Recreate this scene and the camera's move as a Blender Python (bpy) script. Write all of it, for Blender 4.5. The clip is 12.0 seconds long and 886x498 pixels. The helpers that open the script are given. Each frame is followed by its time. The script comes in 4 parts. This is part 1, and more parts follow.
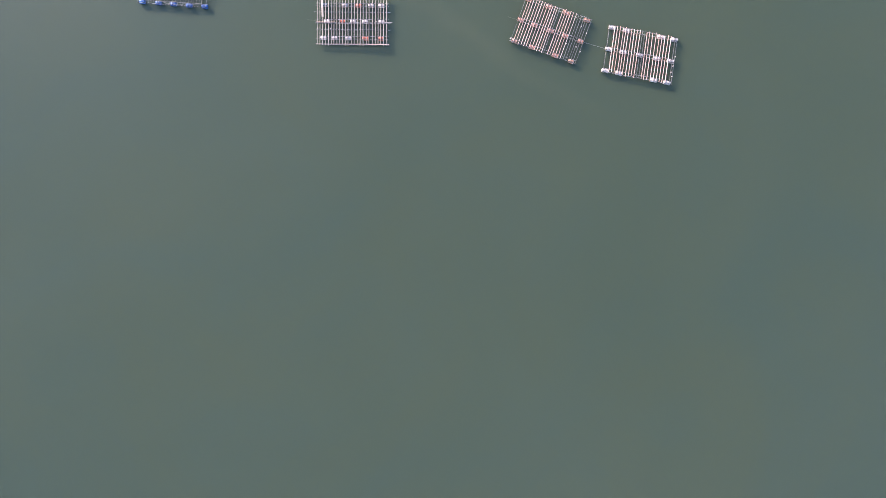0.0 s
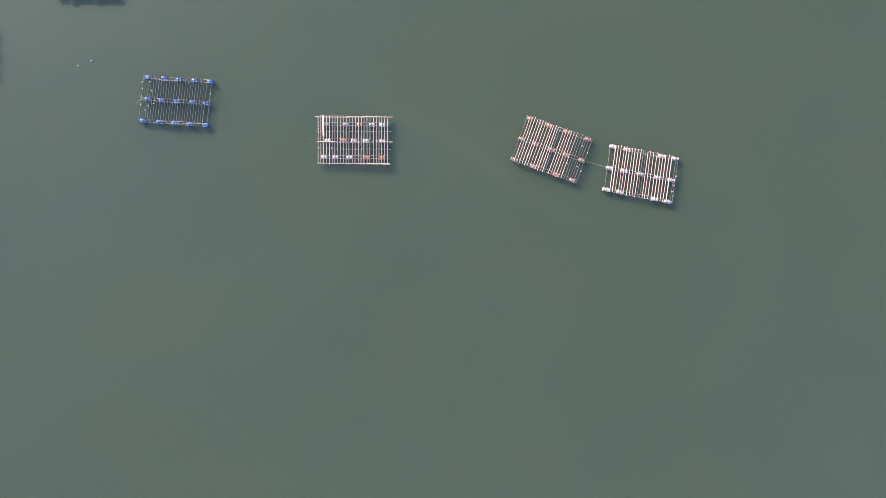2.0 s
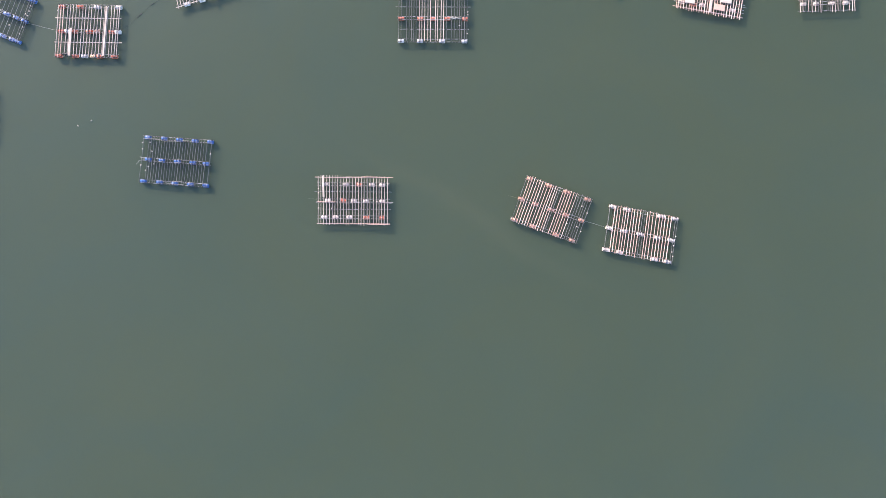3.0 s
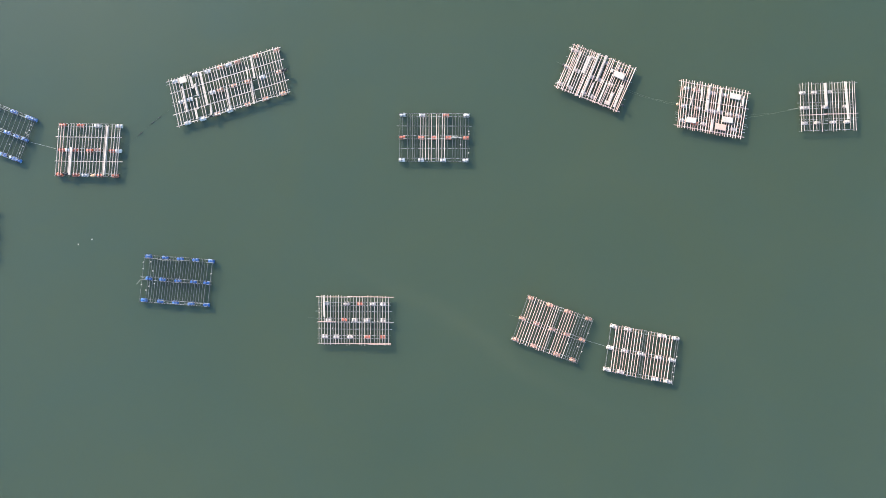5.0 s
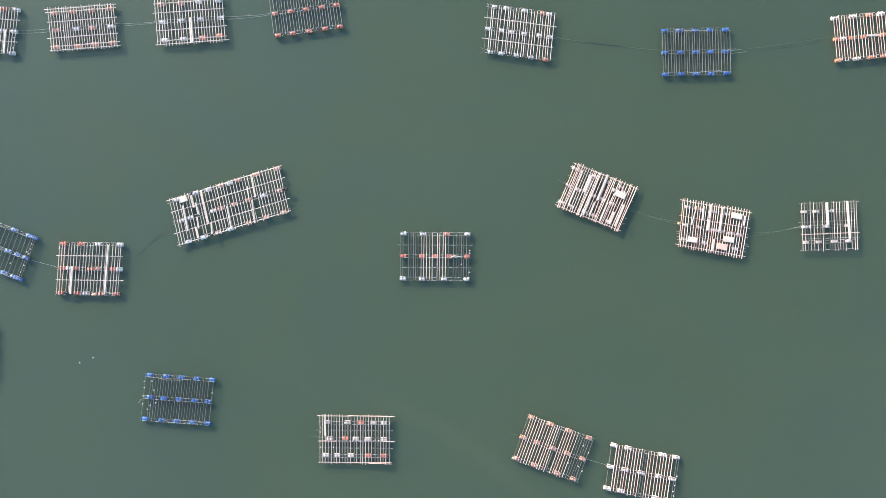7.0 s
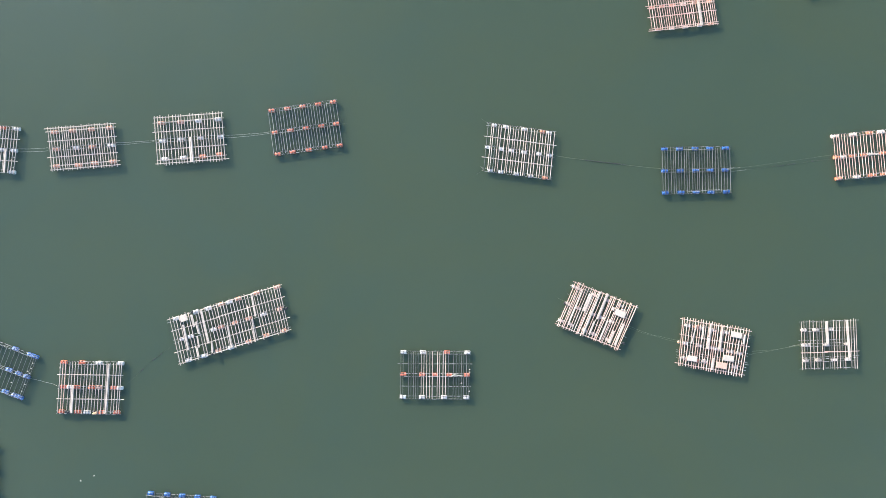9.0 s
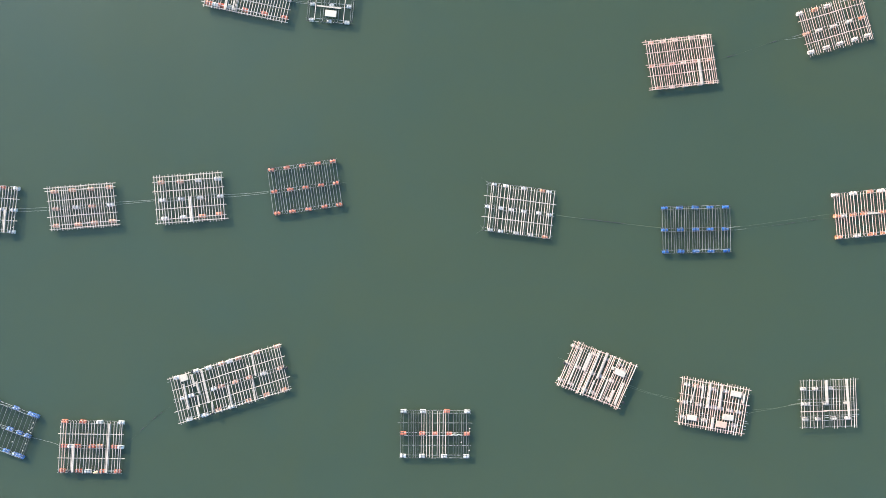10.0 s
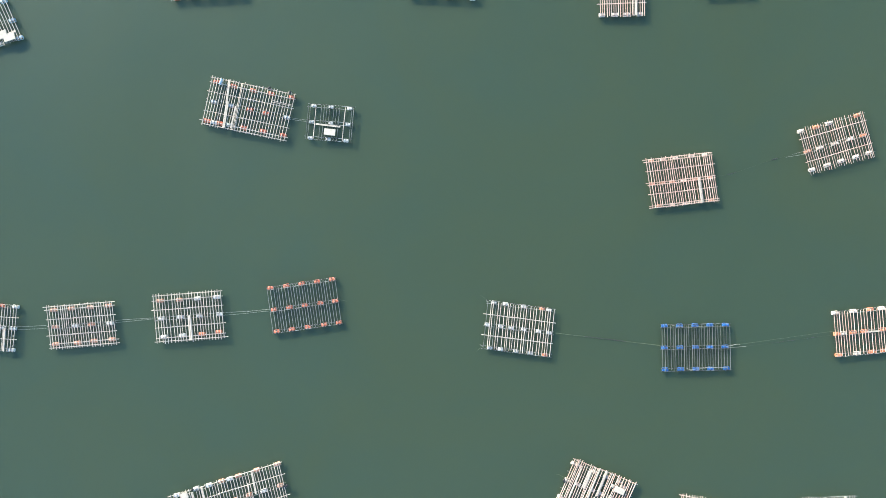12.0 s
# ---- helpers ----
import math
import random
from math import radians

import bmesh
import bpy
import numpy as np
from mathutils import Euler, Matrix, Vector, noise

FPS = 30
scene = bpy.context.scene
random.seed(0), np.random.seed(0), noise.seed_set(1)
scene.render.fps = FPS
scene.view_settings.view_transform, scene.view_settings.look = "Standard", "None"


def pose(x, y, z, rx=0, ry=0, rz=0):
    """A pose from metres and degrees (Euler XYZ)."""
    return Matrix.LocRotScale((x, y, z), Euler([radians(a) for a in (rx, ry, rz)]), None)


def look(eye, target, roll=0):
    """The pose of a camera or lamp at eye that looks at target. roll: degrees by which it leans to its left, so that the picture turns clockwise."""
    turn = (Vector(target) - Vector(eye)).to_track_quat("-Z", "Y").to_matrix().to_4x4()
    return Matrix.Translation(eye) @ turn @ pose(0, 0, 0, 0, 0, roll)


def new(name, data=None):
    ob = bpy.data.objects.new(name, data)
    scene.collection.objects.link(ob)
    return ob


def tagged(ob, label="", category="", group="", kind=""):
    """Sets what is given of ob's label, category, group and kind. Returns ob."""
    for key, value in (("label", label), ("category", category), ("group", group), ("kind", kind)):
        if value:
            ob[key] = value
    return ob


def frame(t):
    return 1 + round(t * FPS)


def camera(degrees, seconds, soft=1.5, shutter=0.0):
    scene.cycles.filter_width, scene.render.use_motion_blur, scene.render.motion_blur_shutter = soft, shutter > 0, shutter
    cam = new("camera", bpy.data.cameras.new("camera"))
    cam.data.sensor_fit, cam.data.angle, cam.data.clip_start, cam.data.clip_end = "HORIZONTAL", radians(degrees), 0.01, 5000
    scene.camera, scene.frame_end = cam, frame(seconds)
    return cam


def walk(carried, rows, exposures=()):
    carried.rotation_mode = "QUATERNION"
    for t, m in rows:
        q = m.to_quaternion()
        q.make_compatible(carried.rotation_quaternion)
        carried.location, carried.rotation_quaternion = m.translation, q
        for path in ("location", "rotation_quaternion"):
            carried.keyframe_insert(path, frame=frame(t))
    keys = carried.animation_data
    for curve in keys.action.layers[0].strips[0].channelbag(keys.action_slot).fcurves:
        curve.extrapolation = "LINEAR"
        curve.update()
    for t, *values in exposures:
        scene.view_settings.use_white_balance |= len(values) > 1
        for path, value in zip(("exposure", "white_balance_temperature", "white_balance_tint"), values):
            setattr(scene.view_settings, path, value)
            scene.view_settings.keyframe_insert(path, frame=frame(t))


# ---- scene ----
cam = camera(70.0, 12.0, soft=0.82)
PATH = [
    (0.0, 0.443, 0.525, 84.209, 0.129, 0.053, -0.037),
    (0.5, 0.432, 4.333, 84.234, 0.208, 0.050, -0.029),
    (1.0, 0.420, 8.136, 84.326, 0.283, 0.069, -0.082),
    (1.5, 0.324, 11.952, 84.186, 0.381, 0.056, -0.105),
    (2.0, 0.294, 15.780, 84.159, 0.505, 0.028, -0.060),
    (2.5, 0.282, 19.601, 84.201, 0.635, 0.015, -0.067),
    (3.0, 0.237, 23.475, 84.300, 0.701, -0.021, -0.065),
    (5.0, 0.090, 39.479, 84.424, 0.620, -0.051, -0.033),
    (5.5, 0.060, 43.624, 84.410, 0.477, -0.052, -0.025),
    (6.0, -0.010, 47.767, 84.464, 0.358, -0.079, -0.006),
    (6.5, -0.031, 51.921, 84.502, 0.244, -0.081, 0.022),
    (7.0, 0.051, 56.054, 84.531, 0.119, -0.004, 0.025),
    (9.0, 0.138, 72.201, 84.624, -0.111, 0.051, -0.024),
    (9.5, 0.173, 76.494, 84.623, -0.328, 0.071, -0.040),
    (10.0, 0.199, 80.711, 84.569, -0.524, 0.077, -0.075),
    (10.5, 0.211, 84.893, 84.485, -0.698, 0.067, -0.070),
    (11.0, 0.236, 89.071, 84.402, -0.871, 0.066, -0.096),
    (11.5, 0.255, 93.245, 84.332, -1.033, 0.067, -0.121),
    (12.0, 0.316, 97.385, 84.221, -1.175, 0.097, -0.136),
]
EXPOSURES = ((0.0, 1.45, 6520, 26), (0.6, 1.45, 6620, 23), (3.0, 1.45, 6670, 23), (5.0, 1.41, 6400, 9), (6.5, 1.40, 6420, 9), (10.0, 1.38, 6410, 4), (12.0, 1.37, 6310, -3))
walk(cam, [(t, pose(x, y, z, rx, ry, rz)) for t, x, y, z, rx, ry, rz in PATH], EXPOSURES)

# ---- light: clear sky, low sun from ahead and to one side ----
SUN_AZIMUTH, SUN_HEIGHT = -42.0, 20.5
world = bpy.data.worlds.new("sky")
scene.world = world
world.use_nodes = True
wn = world.node_tree
sky = wn.nodes.new("ShaderNodeTexSky")
sky.sky_type = "NISHITA"
sky.sun_disc = False
sky.sun_elevation, sky.sun_rotation = radians(SUN_HEIGHT), radians(SUN_AZIMUTH % 360)
sky.dust_density, sky.ozone_density = 0.5, 3.0
wn.nodes["Background"].inputs["Strength"].default_value = 0.165
wn.links.new(sky.outputs[0], wn.nodes["Background"].inputs["Color"])
sun = new("sun", bpy.data.lights.new("sun", "SUN"))
sun.data.energy, sun.data.angle, sun.data.color = 5.0, radians(4.0), (1.0, 0.92, 0.82)
az, el = radians(SUN_AZIMUTH), radians(SUN_HEIGHT)
sun_way = Vector((math.sin(az) * math.cos(el), math.cos(az) * math.cos(el), math.sin(el)))
sun.matrix_world = look(sun_way * 300, (0, 0, 0))


# ---- materials ----
def material(name, colours, scale=3.0, rough=0.6, stretch=(1, 1, 1), bump=0.2, fine=40.0, shade=0.25, metal=0.0, spots=None):
    """Noise between colours at a large scale, darker grain at a small one, a shade of its own for every piece."""
    m = bpy.data.materials.new(name)
    m.use_nodes = True
    nt = m.node_tree
    n, l = nt.nodes, nt.links
    b = n["Principled BSDF"]
    co = n.new("ShaderNodeTexCoord")
    mp = n.new("ShaderNodeMapping")
    mp.inputs["Scale"].default_value = stretch
    l.new(co.outputs["Object"], mp.inputs["Vector"])
    info = n.new("ShaderNodeObjectInfo")
    off = n.new("ShaderNodeVectorMath")
    off.operation = "MULTIPLY_ADD"
    cmb = n.new("ShaderNodeCombineXYZ")
    l.new(info.outputs["Random"], cmb.inputs[0])
    l.new(info.outputs["Random"], cmb.inputs[1])
    off.inputs[1].default_value = (37.0, 91.0, 0)
    l.new(cmb.outputs[0], off.inputs[0])
    l.new(mp.outputs[0], off.inputs[2])
    big = n.new("ShaderNodeTexNoise")
    big.inputs["Scale"].default_value, big.inputs["Detail"].default_value = scale, 4
    l.new(off.outputs[0], big.inputs["Vector"])
    ramp = n.new("ShaderNodeValToRGB")
    e = ramp.color_ramp.elements
    e[0].position, e[1].position = 0.3, 0.7
    e[0].color, e[1].color = (*colours[0], 1), (*colours[-1], 1)
    for i, c in enumerate(colours[1:-1]):
        e.new(0.3 + 0.4 * (i + 1) / (len(colours) - 1)).color = (*c, 1)
    l.new(big.outputs["Fac"], ramp.inputs[0])
    small = n.new("ShaderNodeTexNoise")
    small.inputs["Scale"].default_value, small.inputs["Detail"].default_value = fine, 5
    l.new(off.outputs[0], small.inputs["Vector"])
    grain = n.new("ShaderNodeMapRange")
    grain.inputs[1].default_value, grain.inputs[2].default_value = 0.3, 0.6
    grain.inputs[3].default_value, grain.inputs[4].default_value = 0.72, 1.0
    l.new(small.outputs["Fac"], grain.inputs[0])
    own = n.new("ShaderNodeMapRange")
    own.inputs[3].default_value, own.inputs[4].default_value = 1 - shade, 1.0
    l.new(info.outputs["Random"], own.inputs[0])
    mul = n.new("ShaderNodeMath")
    mul.operation = "MULTIPLY"
    l.new(grain.outputs[0], mul.inputs[0])
    l.new(own.outputs[0], mul.inputs[1])
    mix = n.new("ShaderNodeMix")
    mix.data_type, mix.blend_type = "RGBA", "MULTIPLY"
    mix.inputs["Factor"].default_value = 1
    l.new(ramp.outputs[0], mix.inputs["A"])
    l.new(mul.outputs[0], mix.inputs["B"])
    colour = mix.outputs["Result"]
    if spots:
        dirt = n.new("ShaderNodeTexNoise")
        dirt.inputs["Scale"].default_value, dirt.inputs["Detail"].default_value = spots[1], 6
        l.new(off.outputs[0], dirt.inputs["Vector"])
        edge = n.new("ShaderNodeMapRange")
        edge.inputs[1].default_value, edge.inputs[2].default_value = spots[2], spots[2] + 0.08
        edge.inputs[3].default_value, edge.inputs[4].default_value = 0.0, 0.8
        l.new(dirt.outputs["Fac"], edge.inputs[0])
        stain = n.new("ShaderNodeMix")
        stain.data_type = "RGBA"
        l.new(edge.outputs[0], stain.inputs["Factor"])
        l.new(colour, stain.inputs["A"])
        stain.inputs["B"].default_value = (*spots[0], 1)
        colour = stain.outputs["Result"]
    l.new(colour, b.inputs["Base Color"])
    b.inputs["Roughness"].default_value, b.inputs["Metallic"].default_value = rough, metal
    bp = n.new("ShaderNodeBump")
    bp.inputs["Strength"].default_value, bp.inputs["Distance"].default_value = bump, 0.01
    l.new(small.outputs["Fac"], bp.inputs["Height"])
    l.new(bp.outputs[0], b.inputs["Normal"])
    return m


def water_material(a, b_, depth, rough):
    """Calm, silty green sea: light scatters in the water and comes out again some way off, under a thin gloss."""
    m = bpy.data.materials.new("silty_water")
    m.use_nodes = True
    nt = m.node_tree
    n, l = nt.nodes, nt.links
    b = n["Principled BSDF"]
    co = n.new("ShaderNodeTexCoord")
    big = n.new("ShaderNodeTexNoise")
    big.inputs["Scale"].default_value, big.inputs["Detail"].default_value, big.inputs["Roughness"].default_value = 0.018, 4, 0.55
    big.inputs["Distortion"].default_value = 0.8
    l.new(co.outputs["Object"], big.inputs["Vector"])
    ramp = n.new("ShaderNodeValToRGB")
    e = ramp.color_ramp.elements
    e[0].position, e[1].position = 0.3, 0.7
    e[0].color, e[1].color = (*a, 1), (*b_, 1)
    l.new(big.outputs["Fac"], ramp.inputs[0])
    # browner and greyer silt in wide drifts
    drift = n.new("ShaderNodeTexNoise")
    drift.inputs["Scale"].default_value, drift.inputs["Detail"].default_value, drift.inputs["Distortion"].default_value = 0.035, 5, 1.5
    l.new(co.outputs["Object"], drift.inputs["Vector"])
    tint = n.new("ShaderNodeValToRGB")
    e = tint.color_ramp.elements
    e[0].position, e[1].position = 0.32, 0.68
    e[0].color, e[1].color = (1.05, 1.01, 0.96, 1), (0.95, 0.99, 1.05, 1)
    l.new(drift.outputs["Fac"], tint.inputs[0])
    tinted = n.new("ShaderNodeMix")
    tinted.data_type, tinted.blend_type = "RGBA", "MULTIPLY"
    tinted.inputs["Factor"].default_value = 1
    l.new(ramp.outputs[0], tinted.inputs["A"])
    l.new(tint.outputs[0], tinted.inputs["B"])
    # base colour loses blue across the bay, painting in the sky's uneven reflection
    split = n.new("ShaderNodeSeparateXYZ")
    l.new(co.outputs["Object"], split.inputs[0])
    across = n.new("ShaderNodeMapRange")
    across.interpolation_type = "SMOOTHSTEP"
    across.inputs[1].default_value, across.inputs[2].default_value = -30.0, 50.0
    l.new(split.outputs["X"], across.inputs[0])
    greener = n.new("ShaderNodeMix")
    greener.data_type, greener.blend_type = "RGBA", "MULTIPLY"
    along = n.new("ShaderNodeMapRange")
    along.interpolation_type = "SMOOTHSTEP"
    along.inputs[1].default_value, along.inputs[2].default_value = 0.0, 70.0
    l.new(split.outputs["Y"], along.inputs[0])
    both = n.new("ShaderNodeMath")
    both.operation = "MULTIPLY"
    l.new(across.outputs[0], both.inputs[0])
    l.new(along.outputs[0], both.inputs[1])
    l.new(both.outputs[0], greener.inputs["Factor"])
    l.new(tinted.outputs["Result"], greener.inputs["A"])
    greener.inputs["B"].default_value = (1.0, 0.98, 0.92, 1)
    # one long thin streak of paler silt
    warp = n.new("ShaderNodeTexNoise")
    warp.inputs["Scale"].default_value, warp.inputs["Detail"].default_value = 0.12, 4
    l.new(co.outputs["Object"], warp.inputs["Vector"])
    place = n.new("ShaderNodeMapping")
    place.vector_type = "TEXTURE"
    place.inputs["Location"].default_value, place.inputs["Rotation"].default_value = (4.0, 29.0, 0), (0, 0, radians(-31.0))
    place.inputs["Scale"].default_value = (27.0, 1.9, 1.0)
    l.new(co.outputs["Object"], place.inputs["Vector"])
    bend = n.new("ShaderNodeVectorMath")
    bend.operation = "MULTIPLY_ADD"
    bend.inputs[1].default_value = (0.3, 2.2, 0)
    l.new(warp.outputs["Color"], bend.inputs[0])
    l.new(place.outputs[0], bend.inputs[2])
    back = n.new("ShaderNodeVectorMath")
    back.operation = "SUBTRACT"
    back.inputs[1].default_value = (0.15, 1.1, 0)
    l.new(bend.outputs[0], back.inputs[0])
    far = n.new("ShaderNodeVectorMath")
    far.operation = "LENGTH"
    l.new(back.outputs[0], far.inputs[0])
    band = n.new("ShaderNodeMapRange")
    band.interpolation_type = "SMOOTHSTEP"
    band.inputs[1].default_value, band.inputs[2].default_value = 0.0, 1.0
    band.inputs[3].default_value, band.inputs[4].default_value = 0.3, 0.0
    l.new(far.outputs["Value"], band.inputs[0])
    silt = n.new("ShaderNodeMix")
    silt.data_type = "RGBA"
    l.new(band.outputs[0], silt.inputs["Factor"])
    l.new(greener.outputs["Result"], silt.inputs["A"])
    silt.inputs["B"].default_value = (0.067, 0.079, 0.0455, 1)
    l.new(silt.outputs["Result"], b.inputs["Base Color"])
    b.inputs["IOR"].default_value = 1.33
    b.inputs["Roughness"].default_value, b.inputs["Specular IOR Level"].default_value = rough, 0.85
    b.subsurface_method = "BURLEY"
    b.inputs["Subsurface Weight"].default_value = 0.93
    b.inputs["Subsurface Radius"].default_value = (0.8, 1.0, 1.35)
    b.inputs["Subsurface Scale"].default_value = depth
    # slow swell and faint ripples
    total = None
    for scale, height in ((0.12, 0.03), (0.8, 0.003)):
        t = n.new("ShaderNodeTexNoise")
        t.inputs["Scale"].default_value, t.inputs["Detail"].default_value = scale, 3
        l.new(co.outputs["Object"], t.inputs["Vector"])
        k = n.new("ShaderNodeMath")
        k.operation = "MULTIPLY_ADD"
        k.inputs[1].default_value = height
        l.new(t.outputs["Fac"], k.inputs[0])
        if total:
            l.new(total, k.inputs[2])
        else:
            k.inputs[2].default_value = 0
        total = k.outputs[0]
    bp = n.new("ShaderNodeBump")
    bp.inputs["Strength"].default_value, bp.inputs["Distance"].default_value = 1.0, 1.0
    l.new(total, bp.inputs["Height"])
    l.new(bp.outputs[0], b.inputs["Normal"])
    return m


WATER = water_material((0.0425, 0.0615, 0.037), (0.0485, 0.0665, 0.040), 2.6, 0.27)
BAMBOO = {
    "k": material("bleached_bamboo", ((0.70, 0.53, 0.43), (0.85, 0.705, 0.605)), 1.2, 0.5, (1, 6, 6), fine=25, shade=0.16),
    "m": material("weathered_bamboo", ((0.56, 0.43, 0.36), (0.76, 0.63, 0.55)), 1.5, 0.55, (1, 6, 6), fine=25, shade=0.18),
    "p": material("pinkish_bamboo", ((0.69, 0.405, 0.305), (0.85, 0.565, 0.46), (0.89, 0.65, 0.56)), 1.0, 0.5, (1, 6, 6), fine=25, shade=0.32),
    "n": material("dull_bamboo", ((0.48, 0.39, 0.33), (0.66, 0.56, 0.48)), 1.5, 0.55, (1, 6, 6), fine=25, shade=0.3),
    "h": material("dark_wet_bamboo", ((0.15, 0.15, 0.145), (0.34, 0.33, 0.31)), 1.5, 0.5, (1, 6, 6), fine=25, shade=0.35),
    "g": material("silvered_bamboo", ((0.34, 0.33, 0.31), (0.56, 0.54, 0.50)), 1.5, 0.55, (1, 6, 6), fine=25, shade=0.3),
    "t": material("grey_bamboo", ((0.17, 0.168, 0.158), (0.37, 0.355, 0.33)), 1.5, 0.6, (1, 6, 6), fine=25, shade=0.35),
}
DRUM = {
    "b": material("blue_plastic", ((0.018, 0.11, 0.42), (0.04, 0.205, 0.58)), 4, 0.35, spots=((0.50, 0.58, 0.68), 7.0, 0.62)),
    "w": material("dirty_white_plastic", ((0.90, 0.82, 0.75), (0.92, 0.88, 0.83)), 4, 0.45, spots=((0.34, 0.32, 0.30), 7.0, 0.66)),
    "q": material("cream_plastic", ((0.95, 0.76, 0.63), (0.96, 0.84, 0.74)), 4, 0.45, spots=((0.45, 0.30, 0.25), 7.0, 0.66)),
    "r": material("red_plastic", ((0.90, 0.16, 0.07), (0.92, 0.29, 0.17)), 4, 0.42, spots=((0.70, 0.48, 0.40), 7.0, 0.60)),
    "o": material("orange_plastic", ((0.82, 0.21, 0.085), (0.88, 0.34, 0.19)), 4, 0.42, spots=((0.6, 0.48, 0.36), 7.0, 0.60)),
    "p": material("faded_salmon_plastic", ((0.76, 0.27, 0.13), (0.84, 0.42, 0.27)), 4, 0.5, spots=((0.72, 0.60, 0.54), 7.0, 0.54)),
    "f": material("faded_blue_plastic", ((0.02, 0.11, 0.44), (0.05, 0.22, 0.60)), 5, 0.45, spots=((0.58, 0.64, 0.70), 6.0, 0.53)),
    "c": material("pale_blue_plastic", ((0.38, 0.52, 0.66), (0.62, 0.70, 0.76)), 4, 0.42, spots=((0.2, 0.22, 0.24), 7.0, 0.62)),
}
DRUM_WORDS = {"b": "blue plastic drum", "w": "dirty white plastic drum", "q": "cream plastic drum", "r": "faded red plastic drum", "o": "orange plastic drum", "p": "sun-faded salmon plastic drum", "c": "pale blue plastic drum", "f": "sun-faded patchy blue plastic drum"}
PLANK = material("whitened_plank", ((0.63, 0.505, 0.41), (0.77, 0.645, 0.54)), 1.2, 0.7, (1, 5, 5), fine=18, shade=0.15)
FOAM = {
    "w": material("white_foam", ((0.55, 0.455, 0.37), (0.64, 0.55, 0.46)), 2.5, 0.8, fine=60, shade=0.08, spots=((0.55, 0.5, 0.44), 3.0, 0.62)),
    "s": material("salmon_foam", ((0.58, 0.37, 0.28), (0.66, 0.44, 0.34)), 2.5, 0.8, fine=60, shade=0.08, spots=((0.5, 0.36, 0.28), 3.0, 0.62)),
}
PALE_ROPE = material("pale_rope", ((0.38, 0.37, 0.31), (0.54, 0.52, 0.46)), 3, 0.8, fine=60)
GREEN_ROPE = material("weedy_rope", ((0.13, 0.16, 0.09), (0.26, 0.27, 0.18)), 2, 0.85, fine=40)
FOUL_ROPE = material("fouled_rope", ((0.06, 0.075, 0.045), (0.13, 0.135, 0.085)), 2, 0.85, fine=40)
DARK_ROPE = material("dark_rope", ((0.02, 0.022, 0.02), (0.06, 0.058, 0.05)), 2, 0.9, fine=40)
SHELL = material("oyster_shell", ((0.035, 0.036, 0.034), (0.09, 0.088, 0.078)), 6, 0.8, fine=50, bump=0.5)
MUSSEL = material("dark_mussels", ((0.012, 0.012, 0.014), (0.045, 0.04, 0.035)), 6, 0.6, fine=50, bump=0.5)
BLACK = material("black_rubber", ((0.012, 0.012, 0.013), (0.03, 0.03, 0.03)), 4, 0.6)


# ---- meshes ----
def mesh_of(name, bm, mat, smooth=True):
    me = bpy.data.meshes.new(name)
    bm.to_mesh(me)
    bm.free()
    me.materials.append(mat)
    if smooth:
        me.shade_smooth()
    return me


def piece(name, me, parent, m, label=""):
    ob = new(name, me)
    ob.parent = parent
    ob.matrix_basis = m
    return tagged(ob, label)


def tube(bm, points, radii, sides=6, caps=True):
    """A round skin along points."""
    rings = []
    for i, p in enumerate(points):
        a, b = points[max(i - 1, 0)], points[min(i + 1, len(points) - 1)]
        way = (b - a).normalized()
        side = way.cross(Vector((0, 0, 1)))
        side = side.normalized() if side.length > 1e-4 else Vector((1, 0, 0))
        up = side.cross(way)
        rings.append([bm.verts.new(p + (side * math.cos(k) + up * math.sin(k)) * radii[i]) for k in (2 * math.pi * j / sides for j in range(sides))])
    for r, q in zip(rings, rings[1:]):
        for j in range(sides):
            bm.faces.new((r[j], r[(j + 1) % sides], q[(j + 1) % sides], q[j]))
    if caps:
        bm.faces.new(rings[0][::-1])
        bm.faces.new(rings[-1])


def pole_mesh(seed, mat, kind):
    """A bamboo culm one long, five centimetres in radius: joints, taper and a slight bow. Its length is set by the piece's scale."""
    rng = random.Random(seed)
    bm = bmesh.new()
    points, radii = [], []
    joints = 9
    bow, lift = rng.uniform(-0.35, 0.35), rng.uniform(-0.2, 0.2)
    wob = rng.uniform(0, 6)
    for j in range(joints):
        for f, swell in ((0.0, 1.14), (0.12, 0.96), (0.88, 0.96)):
            s = (j + f) / joints
            points.append(Vector((s - 0.5, 0.05 * (bow * math.sin(math.pi * s) + 0.15 * math.sin(wob + 9 * s)), 0.05 * lift * math.sin(math.pi * s))))
            radii.append(0.05 * swell * (1.12 - 0.3 * s))
    points.append(Vector((0.5, 0, 0)))
    radii.append(0.05 * 0.82)
    rings = []
    for p, r in zip(points, radii):
        rings.append([bm.verts.new(p + Vector((0, math.cos(k), math.sin(k))) * r) for k in (2 * math.pi * i / 7 for i in range(7))])
    for a, b in zip(rings, rings[1:]):
        for i in range(7):
            bm.faces.new((a[i], b[i], b[(i + 1) % 7], a[(i + 1) % 7]))
    bm.faces.new(rings[0])
    bm.faces.new(rings[-1][::-1])
    bmesh.ops.recalc_face_normals(bm, faces=bm.faces)
    return mesh_of("bamboo_" + kind, bm, mat)


POLES = {k: [pole_mesh(10 * i + ord(k), BAMBOO[k], k) for i in range(7)] for k in BAMBOO}
THICK = {"k": 0.039, "p": 0.043, "m": 0.038, "n": 0.036, "t": 0.022, "g": 0.022}


